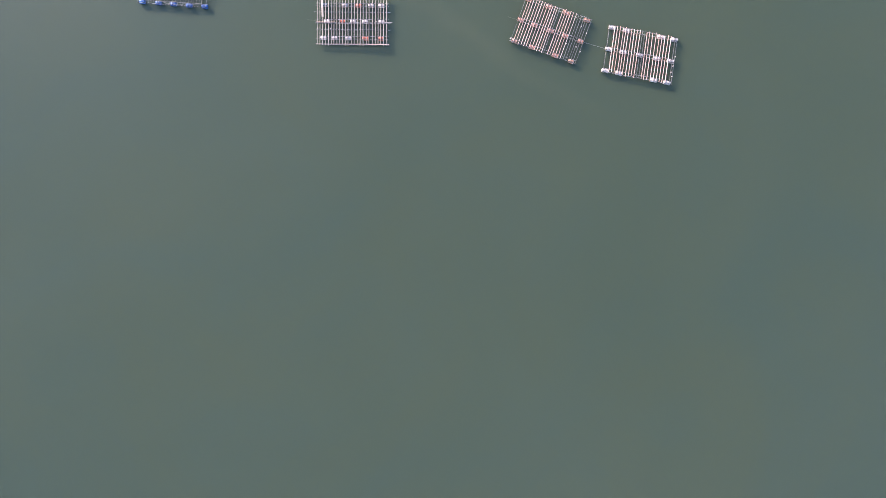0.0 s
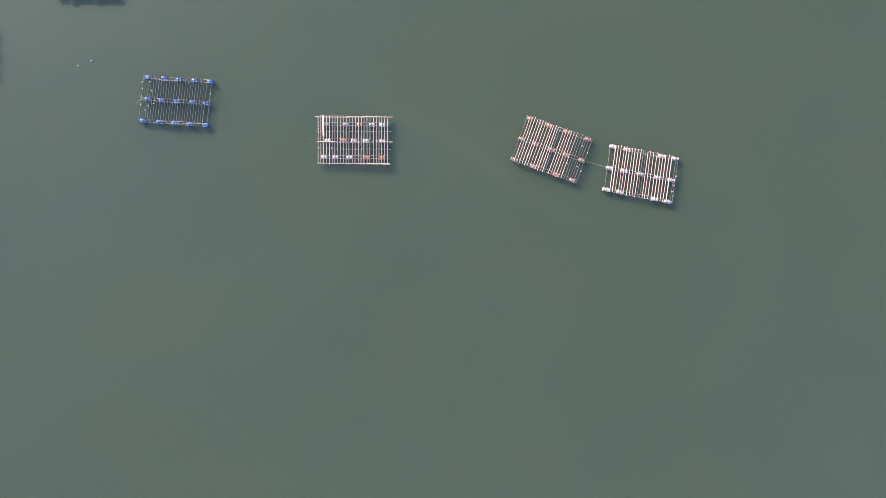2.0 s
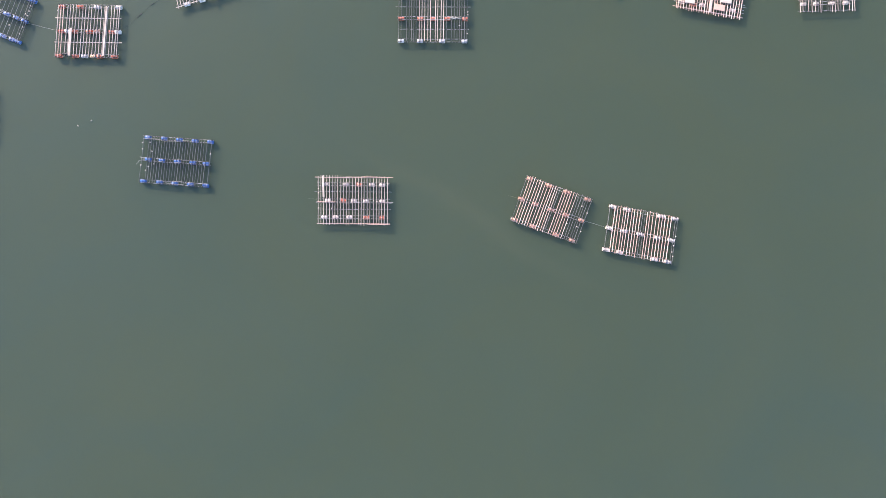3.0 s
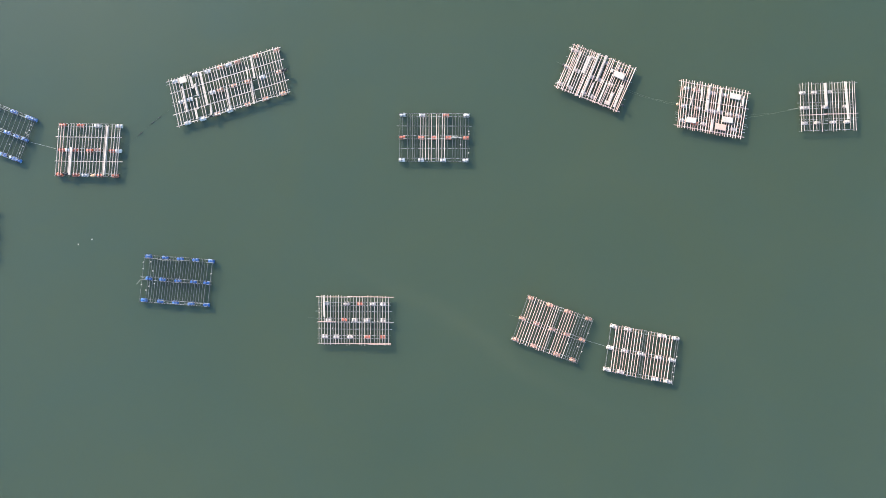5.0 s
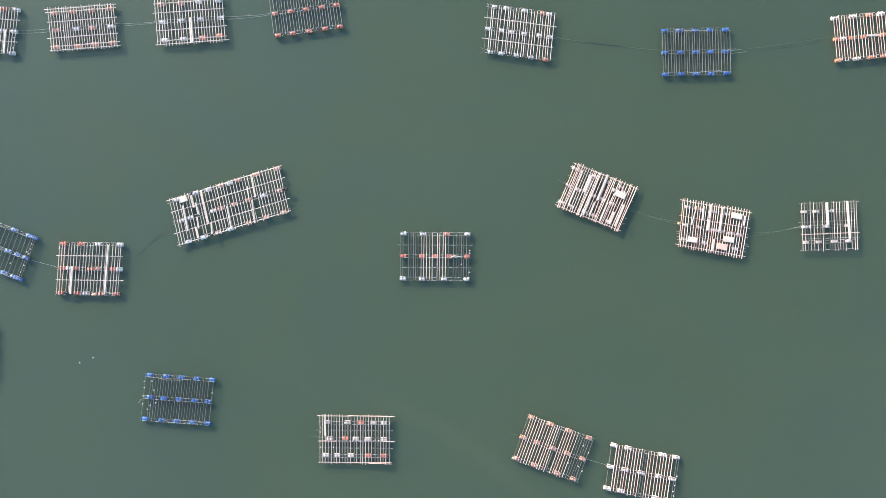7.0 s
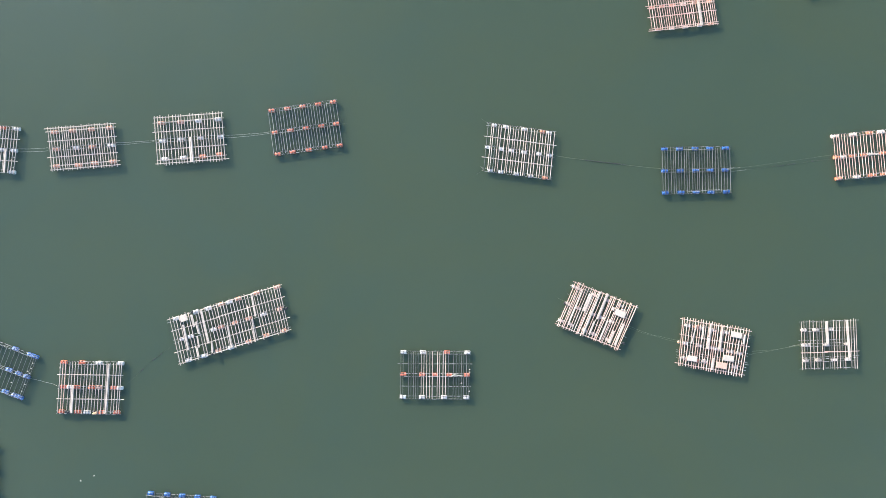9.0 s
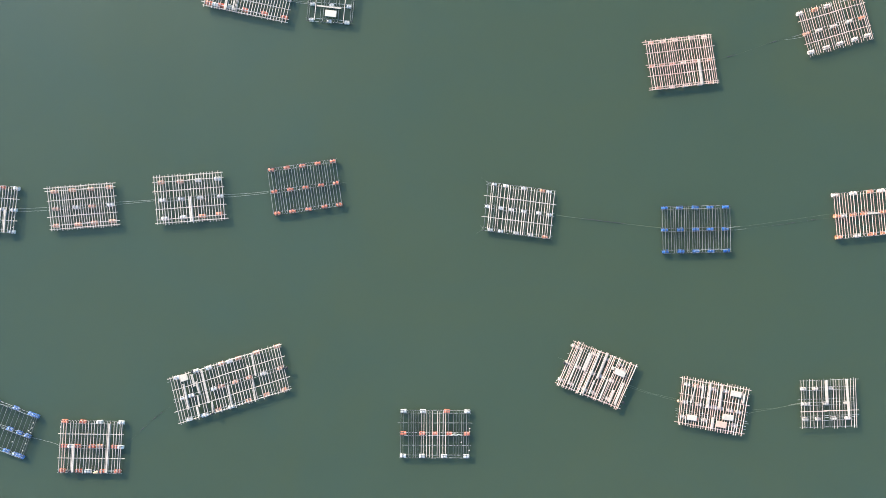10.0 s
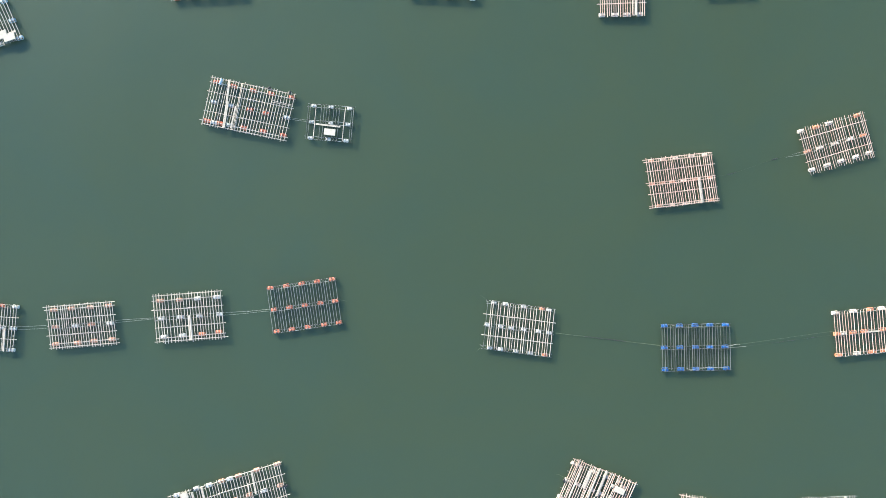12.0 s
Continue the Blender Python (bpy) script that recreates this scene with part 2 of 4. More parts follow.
def drum_mesh(kind):
    """A plastic drum lying on its side: rounded rims and two hoops."""
    bm = bmesh.new()
    profile = ((-0.44, 0.0), (-0.43, 0.20), (-0.44, 0.25), (-0.425, 0.278), (-0.36, 0.285), (-0.17, 0.285), (-0.155, 0.302), (-0.125, 0.302), (-0.11, 0.285),
               (0.11, 0.285), (0.125, 0.302), (0.155, 0.302), (0.17, 0.285), (0.36, 0.285), (0.425, 0.278), (0.44, 0.25), (0.43, 0.20), (0.44, 0.0))
    sides = 16
    rings = []
    for x, r in profile:
        if r == 0:
            rings.append([bm.verts.new((x, 0, 0))])
        else:
            rings.append([bm.verts.new((x, r * math.cos(k), r * math.sin(k))) for k in (2 * math.pi * i / sides for i in range(sides))])
    for a, b in zip(rings, rings[1:]):
        for i in range(sides):
            j = (i + 1) % sides
            if len(a) == 1:
                bm.faces.new((a[0], b[i], b[j]))
            elif len(b) == 1:
                bm.faces.new((a[i], b[0], a[j]))
            else:
                bm.faces.new((a[i], b[i], b[j], a[j]))
    bmesh.ops.recalc_face_normals(bm, faces=bm.faces)
    return mesh_of("drum_" + kind, bm, DRUM[kind])


DRUMS = {k: drum_mesh(k) for k in DRUM}


def lashing_mesh():
    """Two narrow turns of dark rope round a drum."""
    bm = bmesh.new()
    for x0 in (-0.06, 0.06):
        loop = [Vector((x0 + 0.03 * math.sin(k), 0.30 * math.cos(k), 0.30 * math.sin(k))) for k in (2 * math.pi * i / 14 for i in range(15))]
        rings = []
        for p in loop[:-1]:
            out = Vector((0, p.y, p.z)).normalized()
            rings.append([bm.verts.new(p + Vector((math.cos(q), 0, 0)) * 0.016 + out * math.sin(q) * 0.016) for q in (0, 1.57, 3.14, 4.71)])
        for i in range(14):
            a, b = rings[i], rings[(i + 1) % 14]
            for j in range(4):
                bm.faces.new((a[j], a[(j + 1) % 4], b[(j + 1) % 4], b[j]))
    bmesh.ops.recalc_face_normals(bm, faces=bm.faces)
    return mesh_of("lashing", bm, DARK_ROPE)


LASHING = lashing_mesh()


def box_mesh(name, size, mat, bevel, rough=0.0, seed=0, cuts=0):
    """A box with worn, rounded edges."""
    rng = random.Random(seed)
    bm = bmesh.new()
    bmesh.ops.create_cube(bm, size=1)
    for v in bm.verts:
        v.co = Vector((v.co.x * size[0], v.co.y * size[1], v.co.z * size[2]))
    if cuts:
        bmesh.ops.subdivide_edges(bm, edges=[e for e in bm.edges if abs((e.verts[0].co - e.verts[1].co).x) > size[0] * 0.9], cuts=cuts)
    bmesh.ops.bevel(bm, geom=bm.edges[:] if not cuts else [e for e in bm.edges if len(e.link_faces) == 2 and e.calc_face_angle(0) > 0.5], offset=bevel, segments=2, affect="EDGES")
    for v in bm.verts:
        v.co += Vector((rng.uniform(-1, 1), rng.uniform(-1, 1), rng.uniform(-0.3, 0.3))) * rough
    return mesh_of(name, bm, mat, False)


def blob_mesh(name, mat, size, seed, rough=0.25):
    rng = random.Random(seed)
    bm = bmesh.new()
    bmesh.ops.create_icosphere(bm, subdivisions=2, radius=1)
    for v in bm.verts:
        k = 1 + rough * noise.noise(v.co * 1.7 + Vector((seed, 0, 0))) + rng.uniform(-0.03, 0.03)
        v.co = Vector((v.co.x * size[0], v.co.y * size[1], v.co.z * size[2])) * k
    return mesh_of(name, bm, mat)


SMALL_FLOAT = blob_mesh("small_float", FOAM["w"], (0.11, 0.065, 0.06), 3)
PALE_ORANGE = material("pale_orange_plastic", ((0.80, 0.40, 0.20), (0.86, 0.55, 0.34)), 4, 0.5)
ORANGE_FLOAT = blob_mesh("orange_float", PALE_ORANGE, (0.2, 0.17, 0.16), 7, 0.1)
NET_HEAP = blob_mesh("net_heap", PALE_ROPE, (0.24, 0.06, 0.06), 9, 0.9)
BLACK_FLOAT = blob_mesh("black_float", BLACK, (0.24, 0.16, 0.15), 5)

# ---- the sea: one sheet to the horizon ----
bm = bmesh.new()
reach = 2400.0
bm.faces.new([bm.verts.new((x * reach, y * reach + 50, 0)) for x, y in ((-1, -1), (1, -1), (1, 1), (-1, 1))])
water = new("water", mesh_of("water", bm, WATER, False))
tagged(water, "calm silty grey-green sea water with faint ripples", "water", kind="structure")

RAIL_Z, POLE_Z = 0.42, 0.52
seed_count = [0]


def raft(label, at, turn, size, skew, poles, kinds, beams, drums, over=0.1, big=1.0, warm=False, stout=1.0, slant=0.4, planks=(), slabs=(), ropes=(), specks=(), blacks=(), oranges=(), heaps=(), loose=(), cans=(), rail="g", fan=0.0):
    """A floating oyster raft: drums in rows under pairs of long beams, with bamboo poles laid across."""
    seed_count[0] += 1
    rng = random.Random(seed_count[0])
    length, width = size
    if warm:
        kinds = kinds.replace("k", "p")
        drums = [(x, y, "q" if k == "w" else k) for x, y, k in drums]
    base = new("oyster_raft")
    base.matrix_basis = pose(*at, 0, 0, 0, turn)
    tagged(base, label, "oyster raft", "oyster rafts on the bay")
    # drums
    for x, y, k in drums:
        d = piece("drum", DRUMS[k], base, pose(x, y, 0.195 + rng.uniform(-0.012, 0.012), 0, 0, rng.uniform(-4, 4)) @ pose(0, 0, 0, rng.uniform(0, 360)) @ Matrix.Diagonal((0.86 * big, 0.90 * min(1, big), 0.90 * min(1, big), 1)), DRUM_WORDS[k])
        piece("lashing", LASHING, d, Matrix.Identity(4), "dark rope lashing")
    # long beams
    beam_rows = []
    for y, k in beams:
        bright = ("p" if warm else "k") if "B" in k else rail
        r = {"sB": 0.049, "s": 0.027, "d": 0.029}[k]
        for dy in ((-0.19, 0.19) if k[0] == "d" else (0.0,)):
            beam_rows.append((y + dy, "B" in k))
            # two culms lapped end to end, one beside the other
            lap = rng.uniform(-0.12, 0.12) * length
            lean = rng.uniform(-0.3, 0.3)
            far = 0.08 if k == "d" else 0.35
            for x0, x1, side in ((-length / 2 - over - rng.uniform(0, far), lap + 0.2, -1), (lap - 0.2, length / 2 + over + rng.uniform(0, far), 1)):
                piece("long_beam", rng.choice(POLES[bright]), base, pose((x0 + x1) / 2 + skew * (y + dy), y + dy + side * r * 0.45, RAIL_Z, 0, 0, lean + (180 if side < 0 else 0)) @ Matrix.Diagonal((x1 - x0, r / 0.05, r / 0.05, 1)))
    # poles across
    for x, k in zip(poles, kinds):
        y0, y1 = -width / 2 - over - rng.uniform(-0.06, 0.14), width / 2 + over + rng.uniform(-0.06, 0.14)
        r = THICK[k] * stout * rng.uniform(0.85, 1.12)
        flip = 180 if rng.random() < 0.5 else 0
        lean = rng.uniform(-slant, slant)
        tilt = math.degrees(math.atan(skew + fan * x))
        piece("cross_pole", rng.choice(POLES[k]), base, pose(x + (skew + fan * x) * (y0 + y1) / 2, (y0 + y1) / 2, POLE_Z + r - 0.05, 0, 0, 90 - tilt + lean + flip) @ Matrix.Diagonal((y1 - y0, r / 0.05, r / 0.05, 1)))
    for x0, y0, x1, y1, k, r in loose:
        heading = math.degrees(math.atan2(y1 - y0, x1 - x0))
        piece("extra_pole", rng.choice(POLES[k]), base, pose((x0 + x1) / 2, (y0 + y1) / 2, POLE_Z + 0.03 + r, 0, 0, heading) @ Matrix.Diagonal((math.hypot(x1 - x0, y1 - y0), r / 0.05, r / 0.05, 1)), "extra bamboo pole tied on top")
    top = POLE_Z + 0.062
    for x0, y0, x1, y1, w in planks:
        a, b = Vector((x0, y0, 0)), Vector((x1, y1, 0))
        n = max(1, round(w / 0.125))
        heading = math.degrees(math.atan2(y1 - y0, x1 - x0))
        for i in range(n):
            me = box_mesh("plank", ((b - a).length + rng.uniform(-0.12, 0.12), w / n - 0.026, 0.05), PLANK, 0.008, 0.004, seed_count[0] + i, 3)
            piece("walkway_plank", me, base, pose((x0 + x1) / 2, (y0 + y1) / 2, top + 0.027, 0, 0, heading + rng.uniform(-0.3, 0.3)) @ pose(0, (i - (n - 1) / 2) * w / n, 0), "bleached walkway plank")
    for x, y, w, h, k in slabs:
        s = new("foam_slab", box_mesh("slab", (w, h, 0.12), FOAM[k], 0.025, 0.006, seed_count[0]))
        s.matrix_basis = base.matrix_basis @ pose(x, y, top + 0.062, 0, 0, rng.uniform(-3, 3))
        tagged(s, ("white" if k == "w" else "salmon-pink") + " rectangular foam slab lying on the raft's bamboo poles", "foam slab", "foam slabs on rafts")
    for pts in ropes:
        bm = bmesh.new()
        pts = smooth_line([Vector((x, y, top + 0.02)) for x, y in pts], 5, 0.05, rng)
        tube(bm, pts, [0.015] * len(pts), 5)
        piece("slack_rope", mesh_of("rope", bm, PALE_ROPE), base, Matrix.Identity(4), "slack pale rope")
    for x, y in specks:
        piece("small_float", SMALL_FLOAT, base, pose(x, y, POLE_Z + 0.07, 0, 0, rng.uniform(0, 180)), "small white foam float")
    for x, y in blacks:
        piece("black_float", BLACK_FLOAT, base, pose(x, y, POLE_Z + 0.12, 0, 0, rng.uniform(0, 180)), "black rubber float")
    for x, y in oranges:
        piece("orange_float", ORANGE_FLOAT, base, pose(x, y, POLE_Z - 0.06, 0, 0, rng.uniform(0, 180)), "orange plastic float")
    for x, y, k, a in cans:
        c = new("plastic_barrel", DRUMS[k])
        c.matrix_basis = base.matrix_basis @ pose(x, y, top + 0.19, 0, 0, a) @ Matrix.Diagonal((0.9, 0.66, 0.66, 1))
        tagged(c, DRUM_WORDS[k].replace("drum", "barrel") + " lying on the raft's bamboo poles", "barrel")
    for x, y in heaps:
        piece("net_heap", NET_HEAP, base, pose(x, y, POLE_Z + 0.06), "heap of pale grey netting")
    # ties where poles cross beams: pale rope on the stout beams, dark rope wound along the thin ones
    pale, dark = bmesh.new(), bmesh.new()
    for x in poles:
        for y, stout_beam in beam_rows:
            if rng.random() < 0.85:
                c = Vector((x + (skew + fan * x) * y + rng.uniform(-0.02, 0.02), y, RAIL_Z))
                if stout_beam:
                    s = 0.05 + rng.uniform(0, 0.02)
                    tube(pale, [c + Vector((-s, -s, 0.07)), c + Vector((0, 0, 0.135)), c + Vector((s, s, 0.07))], [0.017] * 3, 4)
                else:
                    s = rng.uniform(0.10, 0.145)
                    tube(dark, [c - Vector((s, 0, 0)), c - Vector((s * 0.6, 0, -0.01)), c + Vector((s * 0.6, 0, 0.01)), c + Vector((s, 0, 0))], [0.035, 0.046, 0.046, 0.035], 6)
    for bm, mat, words in ((pale, PALE_ROPE, "pale rope ties at the crossings"), (dark, DARK_ROPE, "dark rope lashings wound round the thin beams")):
        if bm.verts:
            tagged(piece("tie", mesh_of("ties", bm, mat), base, Matrix.Identity(4), words), kind="stuff")
        else:
            bm.free()
    # strings of oysters hanging from the poles into the water
    bm = bmesh.new()
    for x, k in zip(poles, kinds):
        y = -width / 2 + rng.uniform(0.1, 0.4)
        while y < width / 2 - 0.1:
            c = Vector((x + (skew + fan * x) * y, y, 0))
            r = rng.uniform(0.010, 0.015)
            tube(bm, [c + Vector((0, 0, POLE_Z - 0.03)), c + Vector((0.005, 0, 0.25)), c + Vector((0, 0.01, 0.08)), c + Vector((0.02, 0, -0.2))], [0.008, 0.011, r, r * 1.5], 3)
            y += rng.uniform(0.1, 0.16) if k in "tg" else rng.uniform(0.28, 0.46)
    tagged(piece("oyster_string", mesh_of("strings", bm, SHELL), base, Matrix.Identity(4), "dark strings of oysters hanging into the water"), kind="stuff")
    return base


def smooth_line(pts, steps, wobble, rng):
    """A smooth line through points with small kinks."""
    out = []
    for i in range(len(pts) - 1):
        p0, p1, p2, p3 = pts[max(i - 1, 0)], pts[i], pts[i + 1], pts[min(i + 2, len(pts) - 1)]
        for s in range(steps):
            t = s / steps
            q = 0.5 * ((2 * p1) + (p2 - p0) * t + (2 * p0 - 5 * p1 + 4 * p2 - p3) * t * t + (3 * p1 - p0 - 3 * p2 + p3) * t ** 3)
            if s or i:
                q = q + Vector((rng.uniform(-1, 1), rng.uniform(-1, 1), 0)) * wobble
            out.append(q)
    out.append(pts[-1])
    return out


def mooring(pts, kind, count, clumps=(0.35, 0.58, 0.72)):
    """Ropes from raft to raft, slack on the water between them."""
    mat = {"l": PALE_ROPE, "g": GREEN_ROPE, "d": GREEN_ROPE, "e": FOUL_ROPE}[kind]
    words = {"l": "pale mooring rope slack on the water between rafts", "g": "weedy green mooring rope trailing on the water", "d": "weedy mooring rope overgrown with dark mussels on the water", "e": "thin mooring rope with few clumps of dark mussels"}[kind]
    level, radius = {"l": (0.01, 0.012), "g": (0.004, 0.009), "d": (0.01, 0.016), "e": (0.002, 0.006)}[kind]
    for c in range(count):
        seed_count[0] += 1
        rng = random.Random(seed_count[0])
        line = smooth_line([Vector((x, y, 0)) for x, y in pts], 6, 0.015, rng)
        n = len(line) - 1
        side = Vector((pts[0][1] - pts[-1][1], pts[-1][0] - pts[0][0], 0)).normalized() * (0.24 * (c - (count - 1) / 2))
        for i, p in enumerate(line):
            s = min(i, n - i) / n
            p.z = level + 0.3 * max(0, 1 - s / 0.22) ** 2
            line[i] = p + side * (1.2 - 1.6 * s)
        bm = bmesh.new()
        tube(bm, line, [radius] * len(line), 6)
        rope = new("mooring_rope", mesh_of("mooring_rope", bm, mat))
        tagged(rope, words, "rope", "mooring ropes between rafts")
        if kind in "de":
            bm = bmesh.new()
            spots = [rng.uniform(0.28, 0.68) for _ in range(4)] if kind == "d" else clumps
            for _ in range(4 * n if kind == "d" else int(1.3 * n)):
                u = min(max(rng.gauss(rng.choice(spots), 0.07 if kind == "d" else 0.025), 0.05), 0.9) * n
                p = line[int(u)].lerp(line[min(int(u) + 1, n)], u % 1)
                r = rng.uniform(0.025, 0.07) if kind == "d" else rng.uniform(0.03, 0.06)
                d = Vector((rng.uniform(-1, 1), rng.uniform(-1, 1), 0)).normalized() * r * 1.6
                p = Vector((p.x, p.y, 0.01))
                tube(bm, [p - d, p - d * 0.3 + Vector((0, 0, 0.03)), p + d * 0.4, p + d], [r * 0.4, r, r * 0.8, r * 0.3], 5)
            growth = piece("mussel_growth", mesh_of("mussel_growth", bm, MUSSEL), rope, Matrix.Identity(4), "clumps of dark mussels")
            tagged(growth, kind="stuff")


def buoy(x, y):
    b = new("buoy", blob_mesh("buoy", FOAM["w"], (0.13, 0.07, 0.07), x, 0.15))
    b.matrix_basis = pose(x, y, 0.03, 0, 0, x * 57)
    tagged(b, "small white foam buoy floating on the water", "buoy", "small buoys on the water")

# ---- the rafts ----
raft("oyster raft on blue drums with thin grey poles, small white specks", at=(-35.19, 36.20), turn=-4.3, size=(9.07, 5.84), skew=0.032, over=0.08, stout=0.82,
     poles=(-4.54, -3.78, -3.48, -3.13, -2.78, -2.43, -2.08, -1.73, -1.38, -1.03, -0.68, -0.33, 0.03, 0.38, 0.73, 1.08, 1.43, 1.78, 2.13, 2.48, 2.83, 3.18, 3.53, 3.88, 4.49), kinds='ttttttttttttttttttttttttt',
     beams=((2.92, 'd'), (0.0, 'd'), (-2.92, 'd')),
     drums=((-4.01, 2.92, 'b'), (-1.81, 2.92, 'b'), (0.19, 2.92, 'b'), (2.25, 2.92, 'b'), (4.33, 2.92, 'b'), (-3.74, 0.0, 'b'), (-1.91, 0.0, 'b'), (0.1, 0.0, 'b'), (2.18, 0.0, 'b'), (3.93, 0.0, 'b'), (-4.18, -2.92, 'b'), (-2.0, -2.92, 'b'), (0.02, -2.92, 'b'), (2.08, -2.92, 'b'), (4.14, -2.92, 'b')),
     ropes=(((-4.01, 2.80), (-2.87, 2.71), (-1.98, 2.58), (-0.61, 2.58), (1.51, 2.84)), ((-1.81, -2.73), (-1.05, -2.88), (-0.54, -3.04), (1.59, -2.96), (4.08, -2.77)), ((-5.15, -0.85), (-4.88, -0.45), (-4.60, -0.21), (-4.03, -0.09)), ((-4.74, 0.31), (-4.47, 0.13), (-4.03, -0.04)),),
     # foam floats stand in here for white specks of unknown kind
     specks=((-4.51, 2.14), (-4.46, 1.29), (-3.51, 2.24), (-3.17, 1.06), (-4.52, -0.85), (-3.51, -0.98), (-3.86, -1.53), (-2.81, -0.60), (4.56, 1.26),))
raft("oyster raft of weathered bamboo on white and red drums, one plank", at=(-11.65, 30.95), turn=-0.8, size=(9.31, 6.16), skew=-0.010, over=0.12, warm=True,
     poles=(-4.61, -4.26, -3.88, -3.51, -3.11, -2.74, -2.39, -2.02, -1.64, -1.27, -0.9, -0.52, -0.07, 0.3, 0.75, 1.1, 1.47, 1.87, 2.24, 2.71, 3.11, 3.46, 3.79, 4.16, 4.58), kinds='nnnnnnnnnnnnnnnnnnnnnnnnn',
     beams=((3.08, 'sB'), (2.16, 'd'), (1.17, 's'), (0.0, 'd'), (-0.31, 's'), (-1.17, 's'), (-2.22, 'd'), (-3.08, 'sB')),
     drums=((-3.76, 2.16, 'w'), (-1.04, 2.16, 'w'), (0.78, 2.16, 'r'), (2.45, 2.16, 'w'), (3.83, 2.16, 'w'), (-3.38, 0.0, 'w'), (-1.31, 0.0, 'r'), (0.09, 0.0, 'w'), (1.68, 0.0, 'w'), (3.86, 0.0, 'w'), (-3.83, -2.22, 'w'), (-2.35, -2.22, 'w'), (-0.53, -2.22, 'w'), (1.76, -2.22, 'r'), (3.84, -2.22, 'r')),
     planks=((-4.02, 3.24, -3.90, 0.46, 0.25),),
     loose=((1.15, 3.13, 5.27, 3.11, 'p', 0.04), (-4.74, -0.26, -2.30, -0.24, 'p', 0.042), (3.57, -0.19, 5.31, -0.19, 'm', 0.034), (1.99, -3.13, 4.98, -3.17, 'p', 0.036)),
     specks=((-4.57, 1.48), (-4.56, 0.93), (-4.53, -1.09), (-2.78, -1.07), (2.74, -0.05), (3.19, -0.10), (4.61, 2.22)))
raft("oyster raft of bleached bamboo on faded salmon drums, slanting poles", at=(14.66, 29.72), turn=-19.8, size=(9.16, 6.16), skew=0.007, over=0.08, warm=True, stout=0.9,
     poles=(-4.52, -4.13, -3.78, -3.44, -3.04, -2.67, -2.32, -1.92, -1.53, -1.13, -0.81, -0.46, -0.15, 0.15, 0.65, 1.0, 1.34, 1.71, 2.08, 2.45, 2.85, 3.2, 3.57, 3.86, 4.18, 4.58), kinds='tkkkkkkkkkkkmtkkkkkmtttttt',
     beams=((2.92, 'd'), (0.0, 'd'), (-2.92, 'd')),
     drums=((-4.05, 2.92, 'p'), (-1.33, 2.92, 'p'), (1.19, 2.92, 'p'), (4.11, 2.92, 'p'), (-4.22, 0.0, 'p'), (-2.2, 0.0, 'p'), (0.05, 0.0, 'p'), (2.04, 0.0, 'p'), (4.22, 0.0, 'p'), (-4.05, -2.92, 'p'), (-1.6, -2.92, 'p'), (1.67, -2.92, 'p'), (3.94, -2.92, 'p')),
     specks=((3.64, 1.76), (3.92, -1.03), (4.59, 1.12), (4.61, -1.47), (2.51, -1.09), (-4.64, -2.94), (-4.58, -2.85)))
raft("oyster raft of bleached bamboo on large white drums, gap amid poles", at=(26.52, 26.44), turn=-11.2, size=(9.16, 6.10), skew=-0.054, over=0.05, warm=True, stout=0.92, big=1.18,
     poles=(-4.58, -3.85, -3.5, -3.12, -2.69, -2.37, -2.01, -1.59, -1.21, -0.83, -0.45, -0.13, 0.2, 0.5, 0.83, 1.26, 1.71, 2.14, 2.52, 2.92, 3.32, 3.73, 4.28, 4.56), kinds='tkkkkkkkkkkttkkkkkkkkktt',
     beams=((2.89, 'd'), (0.0, 'd'), (-2.89, 'd')),
     drums=((-4.3, 2.89, 'w'), (-2.38, 2.89, 'w'), (2.27, 2.89, 'w'), (4.08, 2.89, 'w'), (-4.21, 0.0, 'w'), (-2.26, 0.0, 'w'), (-0.05, 0.0, 'w'), (2.31, 0.0, 'w'), (4.14, 0.0, 'w'), (-4.13, -2.89, 'w'), (-2.28, -2.89, 'w'), (2.42, -2.89, 'w'), (4.2, -2.89, 'w')),
     specks=((4.54, 0.55), (4.50, -0.70), (4.41, -1.55), (4.63, -2.10),))
raft("oyster raft on paired blue drums with thin grey poles, roped", at=(-59.55, 56.59), turn=-21.4, size=(9.60, 5.82), skew=-0.006, over=0.05, stout=0.82,
     poles=[(i / 16 - 0.5) * 9.60 for i in range(17)] + [4.50], kinds='t' * 18,
     beams=((2.91, 'd'), (0.0, 'd'), (-2.91, 'd')),
     drums=((1.56, 2.91, 'f'), (3.73, 2.91, 'f'), (4.45, 2.91, 'f'), (1.81, 0.0, 'f'), (3.18, 0.0, 'f'), (4.36, 0.0, 'f'), (2.36, -2.91, 'f'), (3.73, -2.91, 'f'), (4.52, -2.91, 'f'), (-1.28, 2.91, 'f'), (-3.7, 2.91, 'f'), (-0.93, 0.0, 'f'), (-3.84, 0.0, 'f'), (-0.31, -2.91, 'f'), (-3.24, -2.91, 'f')),
     ropes=(((-3.9, 3.02), (-1.2, 2.84), (1.4, 2.98), (3.2, 2.86), (4.6, 3.0)), ((-1.0, -0.1), (1.2, 0.12), (3.0, -0.06), (4.7, 0.1)), ((-0.6, -2.84), (1.6, -3.0), (3.4, -2.82), (4.6, -2.95))),
     specks=((4.67, 1.38), (4.71, 0.73), (4.39, 0.87), (4.62, 2.1), (4.66, -0.9), (4.60, -1.9), (2.9, -1.3)))
